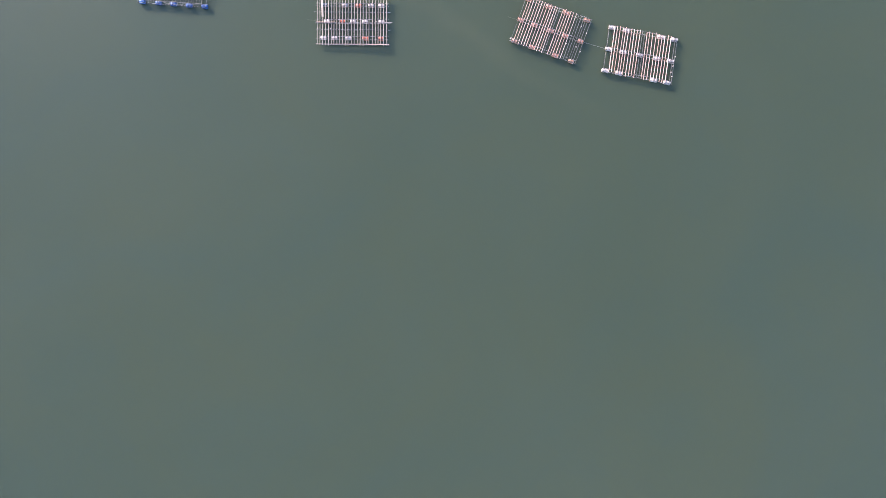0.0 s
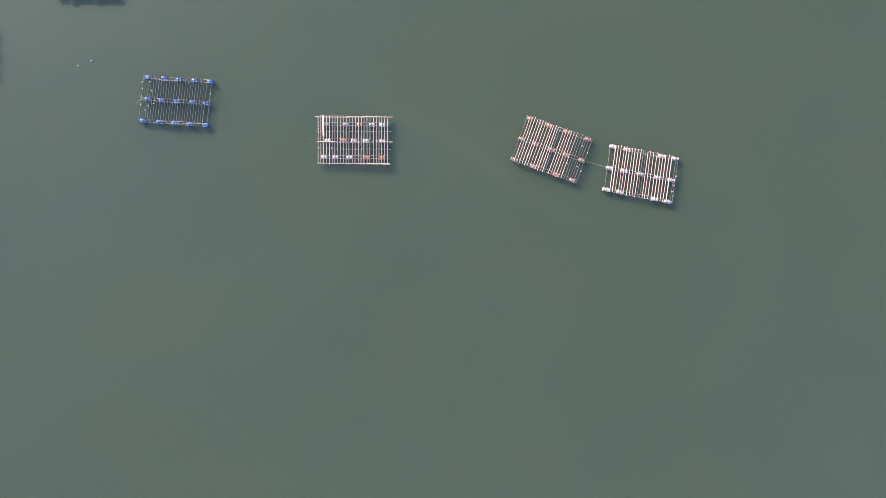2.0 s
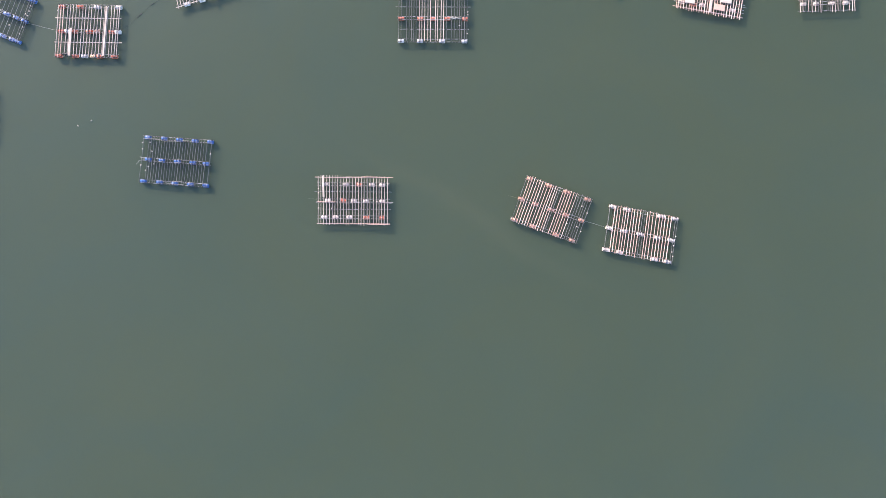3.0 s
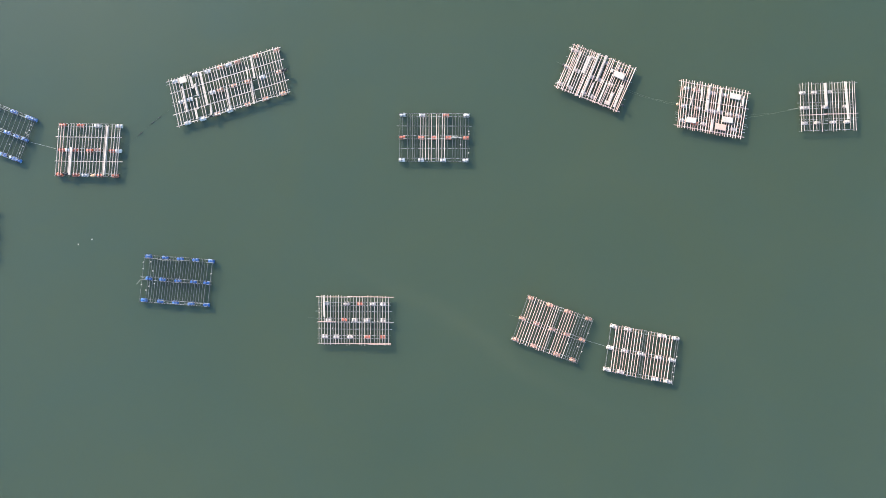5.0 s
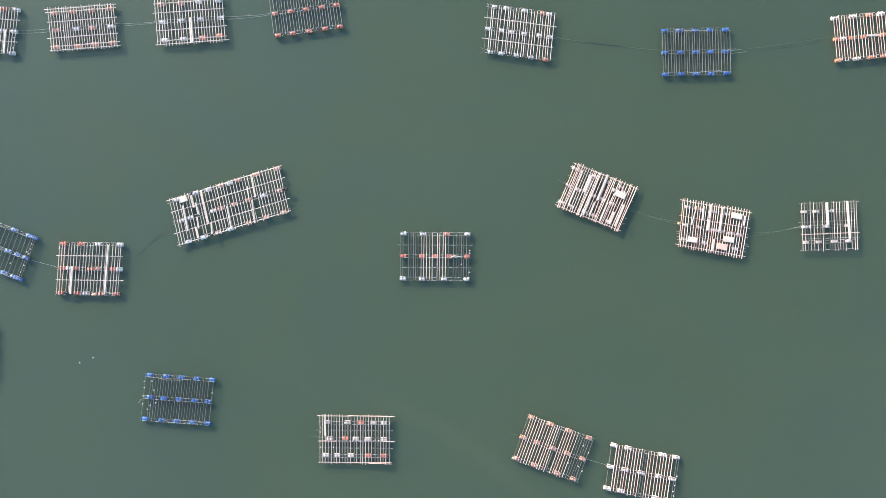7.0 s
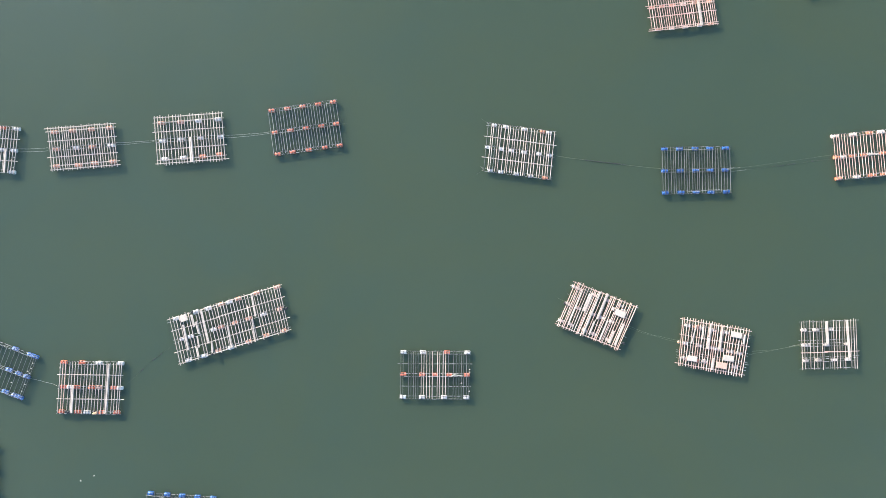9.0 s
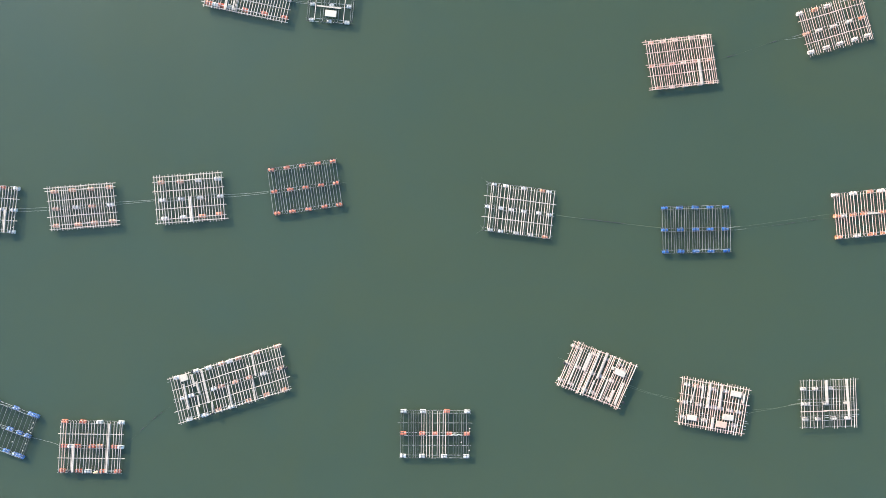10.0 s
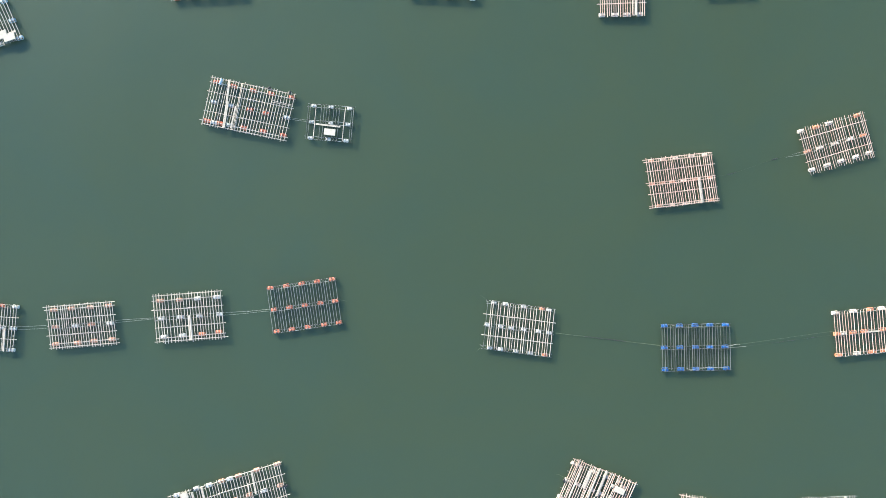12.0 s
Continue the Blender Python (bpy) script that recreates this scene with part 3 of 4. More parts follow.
raft("oyster raft on red and white drums with two white planks", at=(-46.93, 53.57), turn=-1.1, size=(8.31, 6.60), skew=0.051, over=0.10,
     poles=(-4.1, -3.76, -3.41, -2.86, -2.52, -2.12, -1.72, -1.3, -0.86, -0.48, -0.06, 0.33, 0.76, 1.18, 1.62, 2.05, 2.49, 2.96, 3.34, 3.73, 4.03), kinds='mppmmmmmmmmmmmmmmmmmm',
     beams=((3.3, 'd'), (1.71, 'sB'), (0.0, 'd'), (-1.52, 'sB'), (-3.3, 'd')),
     drums=((-3.66, 3.3, 'r'), (-1.22, 3.3, 'r'), (1.03, 3.3, 'w'), (3.92, 3.3, 'w'), (-3.67, 0.0, 'r'), (-2.79, 0.0, 'w'), (-1.89, 0.0, 'r'), (0.03, 0.0, 'r'), (1.10, 0.05, 'p'), (3.03, 0.0, 'r'), (3.86, 0.0, 'w'), (-3.88, -3.3, 'r'), (-1.74, -3.3, 'r'), (-0.5, -3.3, 'w'), (1.5, -3.3, 'r'), (3.5, -3.3, 'r')),
     planks=((2.49, 3.27, 2.15, -3.36, 0.25), (-2.23, 0.27, -2.41, -3.33, 0.30),),
     ropes=(((1.55, -3.02), (2.30, -3.10), (3.06, -3.24), (3.70, -3.20)),),
     specks=((-3.97, 2.60), (-3.94, 2.70)),
     blacks=((-3.04, -3.17), (-2.79, -3.24),),
     oranges=((0.55, -3.42), (0.80, -3.36)))
raft("long oyster raft of bleached bamboo with planks and white slab", at=(-28.37, 61.99), turn=17.1, size=(15.20, 6.05), skew=0.073, over=0.15,
     poles=(-7.55, -7.15, -6.76, -6.31, -5.9, -5.42, -5.0, -4.06, -3.67, -2.75, -2.28, -1.83, -1.44, -1.05, -0.6, -0.18, 0.18, 0.71, 1.13, 1.55, 1.97, 2.38, 2.8, 3.22, 4.06, 4.45, 4.85, 5.27, 5.69, 6.11, 6.47, 6.89, 7.26, 7.57), kinds='kkkkkmkmkmkkkkkkkkkkkkkkkkkkkkkkkk',
     beams=((3.03, 'sB'), (2.66, 's'), (1.39, 'sB'), (0.0, 'd'), (-1.45, 'sB'), (-2.72, 's'), (-3.03, 'sB')),
     drums=((-6.59, 2.85, 'w'), (-3.86, 2.95, 'w'), (-2.1, 2.88, 'w'), (-0.34, 2.91, 'p'), (0.82, 2.87, 'w'), (2.02, 2.92, 'p'), (4.64, 2.95, 'p'), (7.51, 2.9, 'p'), (-6.58, 0.0, 'w'), (-5.45, 0.0, 'w'), (-2.26, 0.0, 'w'), (-1.24, 0.0, 'p'), (0.72, 0.0, 'p'), (2.62, 0.0, 'p'), (4.66, 0.0, 'w'), (7.01, 0.0, 'p'), (-6.65, -2.93, 'w'), (-4.55, -3.0, 'w'), (-2.52, -2.92, 'p'), (-0.76, -2.99, 'w'), (1.72, -2.92, 'p'), (4.22, -2.88, 'p'), (6.69, -2.93, 'p')),
     planks=((-5.85, 1.80, -6.17, -1.65, 0.25), (-4.42, 2.80, -4.50, 1.07, 0.32), (-4.12, 1.66, -4.17, 0.01, 0.27), (-3.00, 3.02, -3.33, -1.61, 0.33), (-4.50, -0.20, -4.69, -1.71, 0.22), (-5.03, -1.61, -5.12, -2.86, 0.30), (-2.90, -1.48, -3.22, -2.95, 0.22), (-0.23, 0.06, -0.59, -3.05, 0.22), (4.04, 3.08, 3.69, 0.02, 0.26), (3.13, -0.20, 2.66, -3.25, 0.20), (3.08, 1.67, 2.80, 0.05, 0.15)),
     blacks=((-4.23, 3.05), (-3.32, -3.10), (7.60, -0.08), (7.95, -0.16)),
     slabs=((-5.49, 2.59, 1.00, 0.80, 'w'),))
raft("oyster raft with thin grey poles and bright middle poles, red drums", at=(-1.01, 55.25), turn=-0.5, size=(9.13, 5.98), skew=0.004, over=0.10, stout=0.82,
     poles=(-4.56, -4.26, -3.51, -3.19, -2.86, -2.56, -2.26, -1.84, -1.49, -1.11, -0.69, -0.36, 0.31, 0.61, 1.06, 1.39, 1.76, 2.44, 2.81, 3.19, 3.51, 3.81, 4.19, 4.51), kinds='tttttttmkkkkkkkktttttttt',
     beams=((2.99, 'd'), (1.5, 's'), (0.0, 'd'), (-1.5, 's'), (-2.99, 'd')),
     drums=((-4.23, 2.99, 'w'), (-1.63, 2.99, 'w'), (1.58, 2.99, 'r'), (4.28, 2.99, 'w'), (-4.23, 0.0, 'r'), (-1.7, 0.0, 'r'), (0.02, 0.0, 'r'), (1.9, 0.0, 'r'), (4.23, 0.0, 'r'), (-4.28, -2.99, 'w'), (-1.73, -2.99, 'w'), (1.22, -2.99, 'w'), (4.2, -2.99, 'w')),
     specks=((4.60, 0.80), (4.62, 0.43), (3.51, -1.01), (4.57, -2.08),),
     heaps=((2.42, -0.02), (2.80, -0.08), (3.12, 0.02), (3.50, -0.05), (2.62, 0.08)))
raft("crowded oyster raft of white bamboo with many planks, two slabs", at=(20.49, 63.18), turn=-22.3, size=(8.77, 6.05), skew=0.007, over=0.16, warm=True, stout=1.08, big=0.88, slant=1.8,
     poles=(-4.3, -4.0, -3.7, -3.53, -3.35, -3.02, -2.67, -2.34, -1.99, -1.66, -1.48, -1.33, -0.98, -0.65, -0.3, 0.11, 0.46, 0.84, 0.98, 1.2, 1.55, 1.93, 2.1, 2.37, 2.7, 3.11, 3.46, 3.79, 4.11, 4.36), kinds='kkkmkkkmmkmkkmkmkkmkkkmkkkkkkk',
     beams=((3.02, 'sB'), (2.42, 'd'), (0.0, 'd'), (-2.42, 'd'), (-3.02, 'sB'), (1.21, 's'), (-1.21, 's')),
     drums=((-4.07, 2.42, 'w'), (-3.34, 2.42, 'w'), (-1.34, 2.42, 'w'), (0.54, 2.42, 'w'), (2.59, 2.42, 'w'), (-4.09, 0.0, 'w'), (-2.54, 0.0, 'w'), (-0.47, 0.0, 'w'), (0.83, 0.0, 'w'), (2.22, 0.0, 'w'), (3.14, 1.93, 'w'), (-4.1, -2.42, 'w'), (-2.59, -2.42, 'w'), (-0.73, -2.42, 'w'), (0.68, -2.42, 'w'), (2.69, -2.42, 'w')),
     planks=((-3.06, 2.33, -3.10, -2.56, 0.23), (-1.83, 2.38, -1.84, -0.10, 0.51), (-0.77, 3.15, -0.81, -3.00, 0.23), (0.22, 3.23, 0.19, -0.42, 0.32), (0.00, -0.73, -0.01, -2.73, 0.25), (2.87, -1.05, 2.86, -2.72, 0.30), (3.71, 0.42, 3.68, -2.80, 0.32), (1.57, -0.03, 1.55, -2.96, 0.23),),
     slabs=((2.75, 1.44, 1.45, 0.80, 'w'), (1.63, 1.66, 0.40, 0.45, 'w'),),
     specks=((-4.66, 2.37), (-4.56, 2.47), (-4.62, -2.70)),
     blacks=((4.68, -2.07), (-4.60, -0.08)))
raft("crowded oyster raft of white bamboo with four foam slabs", at=(36.02, 58.97), turn=-10.6, size=(8.88, 5.96), skew=-0.055, fan=0.0078, over=0.23, warm=True, stout=1.02, big=0.88, slant=0.5,
     poles=(-4.42, -4.2, -3.84, -3.46, -3.06, -2.71, -2.35, -2.04, -1.7, -1.3, -0.96, -0.57, -0.24, 0.03, 0.35, 0.68, 1.03, 1.45, 1.79, 2.09, 2.46, 2.86, 3.22, 3.59, 3.98, 4.32), kinds='kkkkmkkkkmkkkkkkkkkkkkmkkk',
     beams=((2.96, 'sB'), (2.2, 'd'), (0.9, 'sB'), (-0.18, 'd'), (-1.24, 's'), (-1.5, 's'), (-2.1, 'd'), (-2.93, 'sB')),
     drums=((-3.8, 2.2, 'w'), (-2.59, 2.25, 'p'), (-2.01, 2.15, 'w'), (-0.24, 2.23, 'w'), (1.41, 2.23, 'w'), (-3.72, -0.18, 'w'), (-1.82, -0.16, 'w'), (-0.38, -0.2, 'w'), (0.35, -0.16, 'w'), (1.15, -0.14, 'w'), (2.44, -0.2, 'w'), (3.59, -0.22, 'w'), (-3.56, -2.16, 'w'), (-1.9, -2.2, 'r'), (-0.73, -2.07, 'w'), (3.29, -2.06, 'w')),
     planks=((-2.81, 2.46, -3.02, 0.0, 0.16), (-1.86, 2.69, -1.68, 0.76, 0.2), (-0.96, 3.06, -0.85, 1.2, 0.26), (-0.88, 1.15, -0.76, -0.34, 0.34), (0.64, 2.98, 0.82, -0.12, 0.22), (0.25, -1.43, 0.3, -2.95, 0.3), (3.14, 1.53, 3.21, -0.24, 0.16), (3.74, 2.44, 3.79, 1.05, 0.25)),
     slabs=((-2.55, -1.99, 1.30, 0.70, 'w'), (2.64, 2.18, 1.45, 0.75, 'w'), (2.2, -1.07, 1.38, 0.75, 'w'), (1.44, -2.18, 1.45, 0.80, 's')),
     oranges=((-4.68, -0.20),))
raft("small square oyster raft with two broad white planks, white drums", at=(51.41, 59.31), turn=1.8, size=(7.27, 6.25), skew=-0.004, over=0.10, warm=True, stout=0.74, big=0.84,
     poles=(-3.63, -3.28, -2.89, -2.51, -2.05, -1.59, -1.22, -0.9, -0.64, 0.05, 0.34, 0.64, 1.02, 1.41, 1.78, 2.1, 2.94, 3.33, 3.63), kinds='mmtmmmtmtttmmmtmmmm',
     beams=((3.12, 's'), (2.0, 'd'), (0.62, 's'), (0.0, 'd'), (-1.0, 'sB'), (-1.62, 's'), (-2.06, 'd'), (-3.12, 's')),
     drums=((-3.19, 2.0, 'w'), (-1.61, 2.0, 'w'), (0.4, 2.0, 'w'), (-3.14, 0.0, 'w'), (-2.71, 0.0, 'w'), (-0.25, 0.0, 'w'), (2.51, 0.0, 'w'), (-3.03, -2.06, 'w'), (-1.33, -2.06, 'w'), (0.73, -2.06, 'w'), (2.6, -2.06, 'w')),
     planks=((-0.36, 3.14, -0.28, 0.14, 0.40), (2.36, 3.25, 2.58, -1.80, 0.34),))
raft("oyster raft of weathered bamboo with one plank, roped in a row", at=(-61.51, 85.52), turn=-4.1, size=(9.53, 5.79), skew=0.039, over=0.10,
     poles=[(i / 25 - 0.5) * 9.53 for i in range(26)], kinds='m' * 26,
     beams=((2.9, 'd'), (1.45, 'sB'), (0.0, 'd'), (-1.45, 'sB'), (-2.9, 'd')),
     drums=((2.68, 2.9, 'r'), (4.57, 2.9, 'w'), (2.93, 0.0, 'w'), (4.39, 0.0, 'w'), (4.33, -2.9, 'w'), (0.42, 2.9, 'r'), (-1.85, 2.9, 'w'), (0.61, 0.0, 'w'), (-1.9, 0.0, 'w'), (1.81, -2.9, 'w'), (-0.95, -2.9, 'w'), (-3.47, -2.9, 'w')),
     planks=((3.48, -0.03, 3.46, -3.05, 0.23),),
     specks=((4.70, -0.95), (4.74, -1.55), (4.66, -2.3)))
raft("oyster raft of dense bleached bamboo grid on faded red drums", at=(-47.90, 85.64), turn=4.1, size=(8.78, 5.59), skew=-0.034, over=0.12,
     poles=(-4.32, -3.99, -3.61, -3.23, -2.85, -2.47, -2.2, -1.92, -1.62, -1.26, -0.91, -0.52, -0.17, 0.15, 0.48, 0.83, 1.21, 1.56, 1.92, 2.27, 2.6, 2.93, 3.31, 3.66, 4.06, 4.39), kinds='kkkkkkkkkkkkkkkkkkkkkkkkkk',
     beams=((2.79, 'sB'), (2.34, 'sB'), (1.08, 'sB'), (0.0, 'd'), (-1.08, 'sB'), (-2.20, 'sB'), (-2.72, 'sB')),
     drums=((-3.68, 2.28, 'p'), (-1.29, 2.31, 'p'), (1.23, 2.31, 'p'), (3.67, 2.34, 'p'), (-3.67, 0.0, 'p'), (-0.95, 0.0, 'w'), (1.19, 0.0, 'p'), (3.7, 0.0, 'w'), (-3.77, -2.28, 'p'), (-0.83, -2.31, 'p'), (1.35, -2.22, 'p'), (3.79, -2.19, 'p')))
raft("oyster raft of bleached bamboo grid with double plank in middle", at=(-33.58, 86.76), turn=4.1, size=(9.00, 6.22), skew=-0.008, over=0.12,
     poles=(-4.5, -4.12, -3.71, -3.4, -3.02, -2.59, -2.05, -1.67, -1.29, -0.98, -0.55, -0.14, 0.26, 0.62, 1.01, 1.44, 1.77, 2.13, 2.51, 2.89, 3.3, 3.68, 4.04, 4.45), kinds='kkkkkkkkkkkkkkkkkkkkkkkk',
     beams=((3.08, 'sB'), (2.40, 'sB'), (1.17, 'sB'), (0.0, 'd'), (-1.19, 'sB'), (-2.56, 'sB'), (-3.05, 'sB')),
     drums=((-3.74, 2.37, 'p'), (-1.18, 2.31, 'p'), (1.21, 2.32, 'w'), (3.8, 2.33, 'w'), (-3.74, 0.0, 'w'), (-1.22, 0.0, 'w'), (1.3, 0.0, 'w'), (3.98, 0.0, 'w'), (-3.66, -2.46, 'w'), (-1.15, -2.46, 'w'), (1.44, -2.47, 'o'), (3.71, -2.35, 'o')),
     planks=((-0.04, 0.15, -0.02, -3.09, 0.18), (0.16, 0.13, 0.18, -3.10, 0.18),),
     specks=((-4.50, 1.66), (-4.53, 1.26), (-4.47, 0.90)))
raft("oyster raft on fifteen red-orange drums with thin grey poles", at=(-18.26, 88.19), turn=8.0, size=(9.16, 5.83), skew=0.003, over=0.08,
     poles=(-4.58, -4.15, -3.72, -3.37, -3.06, -2.68, -2.25, -1.82, -1.44, -1.09, -0.73, -0.35, 0.03, 0.38, 0.73, 1.11, 1.47, 1.85, 2.18, 2.56, 2.93, 3.26, 3.69, 4.07, 4.53), kinds='ggggggggggggggggggggggggg',
     beams=((2.92, 'd'), (0.0, 'd'), (-2.92, 'd')),
     drums=((-4.14, 2.92, 'r'), (-2.05, 2.92, 'r'), (0.03, 2.92, 'r'), (2.11, 2.92, 'r'), (4.14, 2.92, 'r'), (-4.13, 0.0, 'r'), (-2.02, 0.0, 'r'), (0.05, 0.0, 'r'), (2.15, 0.0, 'r'), (4.13, 0.0, 'r'), (-4.16, -2.92, 'r'), (-2.13, -2.92, 'r'), (0.02, -2.92, 'r'), (2.2, -2.92, 'r'), (4.19, -2.92, 'r')),
     ropes=(((4.48, 3.07), (4.56, 2.73)),))
raft("oyster raft of bleached bamboo on white drums, two orange ones", at=(10.21, 85.04), turn=-7.8, size=(9.12, 6.07), skew=-0.038, over=0.08, stout=0.95, big=0.88,
     poles=(-4.46, -3.95, -3.68, -3.3, -3.0, -2.67, -2.12, -1.69, -1.44, -1.03, -0.73, -0.35, 0.03, 0.45, 0.78, 1.03, 1.36, 1.74, 2.09, 2.59, 2.92, 3.35, 3.68, 3.98, 4.43), kinds='tkktkmkkkkmkkkktkkkkkkkkm',
     beams=((3.03, 'd'), (1.39, 'sB'), (0.0, 'd'), (-1.39, 'sB'), (-3.03, 'd')),
     drums=((-3.71, 3.03, 'w'), (-2.19, 3.03, 'w'), (0.24, 3.03, 'w'), (2.74, 3.03, 'o'), (3.65, 3.03, 'w'), (-4.2, 0.0, 'w'), (-2.39, 0.0, 'w'), (-1.0, 0.0, 'w'), (0.65, 0.0, 'w'), (2.67, 0.0, 'w'), (4.05, 0.0, 'w'), (-3.44, -3.03, 'w'), (-2.05, -3.03, 'w'), (0.03, -3.03, 'w'), (1.99, -3.03, 'w'), (3.94, -3.03, 'o')),
     ropes=(((-4.85, 3.25), (-4.63, 3.02), (-4.02, 3.12)), ((-4.44, -2.96), (-4.85, -2.72)),))
raft("oyster raft on fifteen blue drums with slack pale ropes", at=(33.73, 82.51), turn=0.9, size=(9.12, 5.81), skew=-0.009, over=0.08, stout=0.82, rail="h",
     poles=(-4.46, -4.11, -3.76, -3.33, -2.98, -2.71, -2.31, -1.95, -1.55, -1.25, -0.93, -0.5, -0.2, 0.13, 0.43, 0.78, 1.15, 1.55, 1.85, 2.21, 2.58, 2.93, 3.31, 3.73, 4.11, 4.51), kinds='tttttttttttttttttttttttttt',
     beams=((2.91, 'd'), (0.0, 'd'), (-2.91, 'd')),
     drums=((-4.07, 2.91, 'b'), (-2.07, 2.91, 'b'), (-0.02, 2.91, 'b'), (1.97, 2.91, 'b'), (4.02, 2.91, 'b'), (-4.11, 0.0, 'b'), (-2.04, 0.0, 'b'), (0.01, 0.0, 'b'), (1.94, 0.0, 'b'), (3.94, 0.0, 'b'), (-4.05, -2.91, 'b'), (-1.97, -2.91, 'b'), (0.03, -2.91, 'b'), (2.03, -2.91, 'b'), (4.08, -2.91, 'b')),
     ropes=(((-3.15, 2.99), (-2.27, 2.85), (-0.53, 2.75), (1.47, 2.75)), ((-1.35, -2.71), (-0.85, -2.89), (0.40, -2.81), (1.90, -2.66), (4.15, -2.74)), ((3.99, 0.08), (4.56, 0.18), (5.19, 0.32)), ((4.06, 0.03), (4.56, -0.12)),))
raft("oyster raft of bleached bamboo on orange and white drums", at=(56.91, 84.65), turn=5.4, size=(9.47, 5.67), skew=0.003, over=0.10, warm=True, stout=0.82,
     poles=(-4.74, -4.36, -4.04, -3.66, -3.28, -2.93, -2.53, -2.16, -1.65, -1.2, -0.78, -0.4, 0.1, 0.48, 0.98, 1.3, 1.68, 2.11, 2.48, 2.86, 3.23, 3.61, 3.98, 4.36, 4.69), kinds='kkkkkkkkkkkkkkkkkkkkkkkkk',
     beams=((2.83, 'd'), (0.0, 'd'), (-2.83, 'd')),
     drums=((-4.43, 2.83, 'w'), (-1.98, 2.83, 'w'), (0.28, 2.83, 'o'), (1.79, 2.83, 'w'), (3.73, 2.83, 'o'), (-4.4, 0.0, 'o'), (-3.57, 0.0, 'w'), (-2.22, 0.0, 'o'), (-0.73, 0.0, 'o'), (1.85, 0.0, 'o'), (3.73, 0.0, 'w'), (-4.42, -2.83, 'o'), (-1.99, -2.83, 'w'), (0.09, -2.83, 'o'), (1.66, -2.83, 'o'), (3.71, -2.83, 'w')),
     planks=((-0.65, 0.01, 1.02, -0.07, 0.21),))
raft("wide oyster raft of bleached bamboo with long planks, red drums", at=(-25.44, 114.21), turn=-12.2, size=(11.14, 6.20), skew=0.024, over=0.12,
     poles=(-5.52, -5.16, -4.81, -4.42, -4.04, -3.69, -3.38, -2.68, -2.36, -2.01, -1.14, -0.79, -0.38, 0.03, 0.41, 0.79, 1.2, 1.58, 1.96, 2.36, 2.77, 3.13, 3.51, 3.89, 4.3, 4.68, 5.06, 5.52), kinds='kkkkkmkkkkkkkkkkkkkkkkkkkkkk',
     beams=((3.1, 'sB'), (2.48, 'sB'), (1.24, 'sB'), (0.0, 'd'), (-1.37, 'sB'), (-2.67, 'sB'), (-3.1, 'sB')),
     drums=((-4.93, 2.63, 'r'), (-2.58, 2.57, 'r'), (0.09, 2.54, 'r'), (2.48, 2.62, 'r'), (5.21, 2.7, 'r'), (-4.71, 0.0, 'w'), (-2.42, 0.0, 'w'), (0.1, 0.0, 'r'), (2.33, 0.0, 'r'), (5.12, 0.0, 'w'), (-5.11, -2.65, 'r'), (-4.09, -2.68, 'w'), (-3.42, -2.61, 'r'), (-2.1, -2.59, 'w'), (-0.2, -2.56, 'r'), (2.4, -2.46, 'r'), (5.14, -2.43, 'r')),
     planks=((-3.14, 3.19, -2.96, 0.20, 0.26), (-2.86, 0.40, -2.68, -3.13, 0.36), (-1.66, 0.03, -1.70, -3.01, 0.22)),
     loose=((-1.48, 3.11, -1.44, -3.06, 'k', 0.036), (-1.33, 3.06, -1.28, -3.0, 'k', 0.034), (2.84, 1.50, 5.70, 1.52, 'm', 0.026), (2.84, 1.72, 5.60, 1.66, 'm', 0.022)),
     cans=((-4.16, 2.68, 'c', 80),),
     heaps=((-2.15, -2.45), (-2.05, -2.62)),
     blacks=((2.15, 3.25), (4.97, 3.23),))
raft("small open raft with white slab, plank and nine white drums", at=(-14.73, 112.33), turn=-4.7, size=(6.01, 4.25), skew=0.019, over=0.08, big=0.82,
     poles=(-2.98, -2.73, -1.98, -1.25, -0.88, -0.55, -0.18, 0.38, 0.75, 1.13, 1.88, 2.75, 3.0), kinds='ttktttttttktt',
     beams=((2.13, 'd'), (0.0, 'd'), (-2.13, 'd')),
     drums=((-2.28, 2.13, 'w'), (-0.01, 2.13, 'w'), (2.46, 2.13, 'w'), (-2.48, 0.0, 'w'), (0.07, 0.0, 'w'), (2.36, 0.0, 'w'), (-2.47, -2.13, 'w'), (-0.08, -2.13, 'w'), (2.27, -2.13, 'w')),
     planks=((-1.77, -0.30, 1.40, -0.42, 0.21),),
     slabs=((0.12, -1.22, 1.50, 0.85, 'w'),))
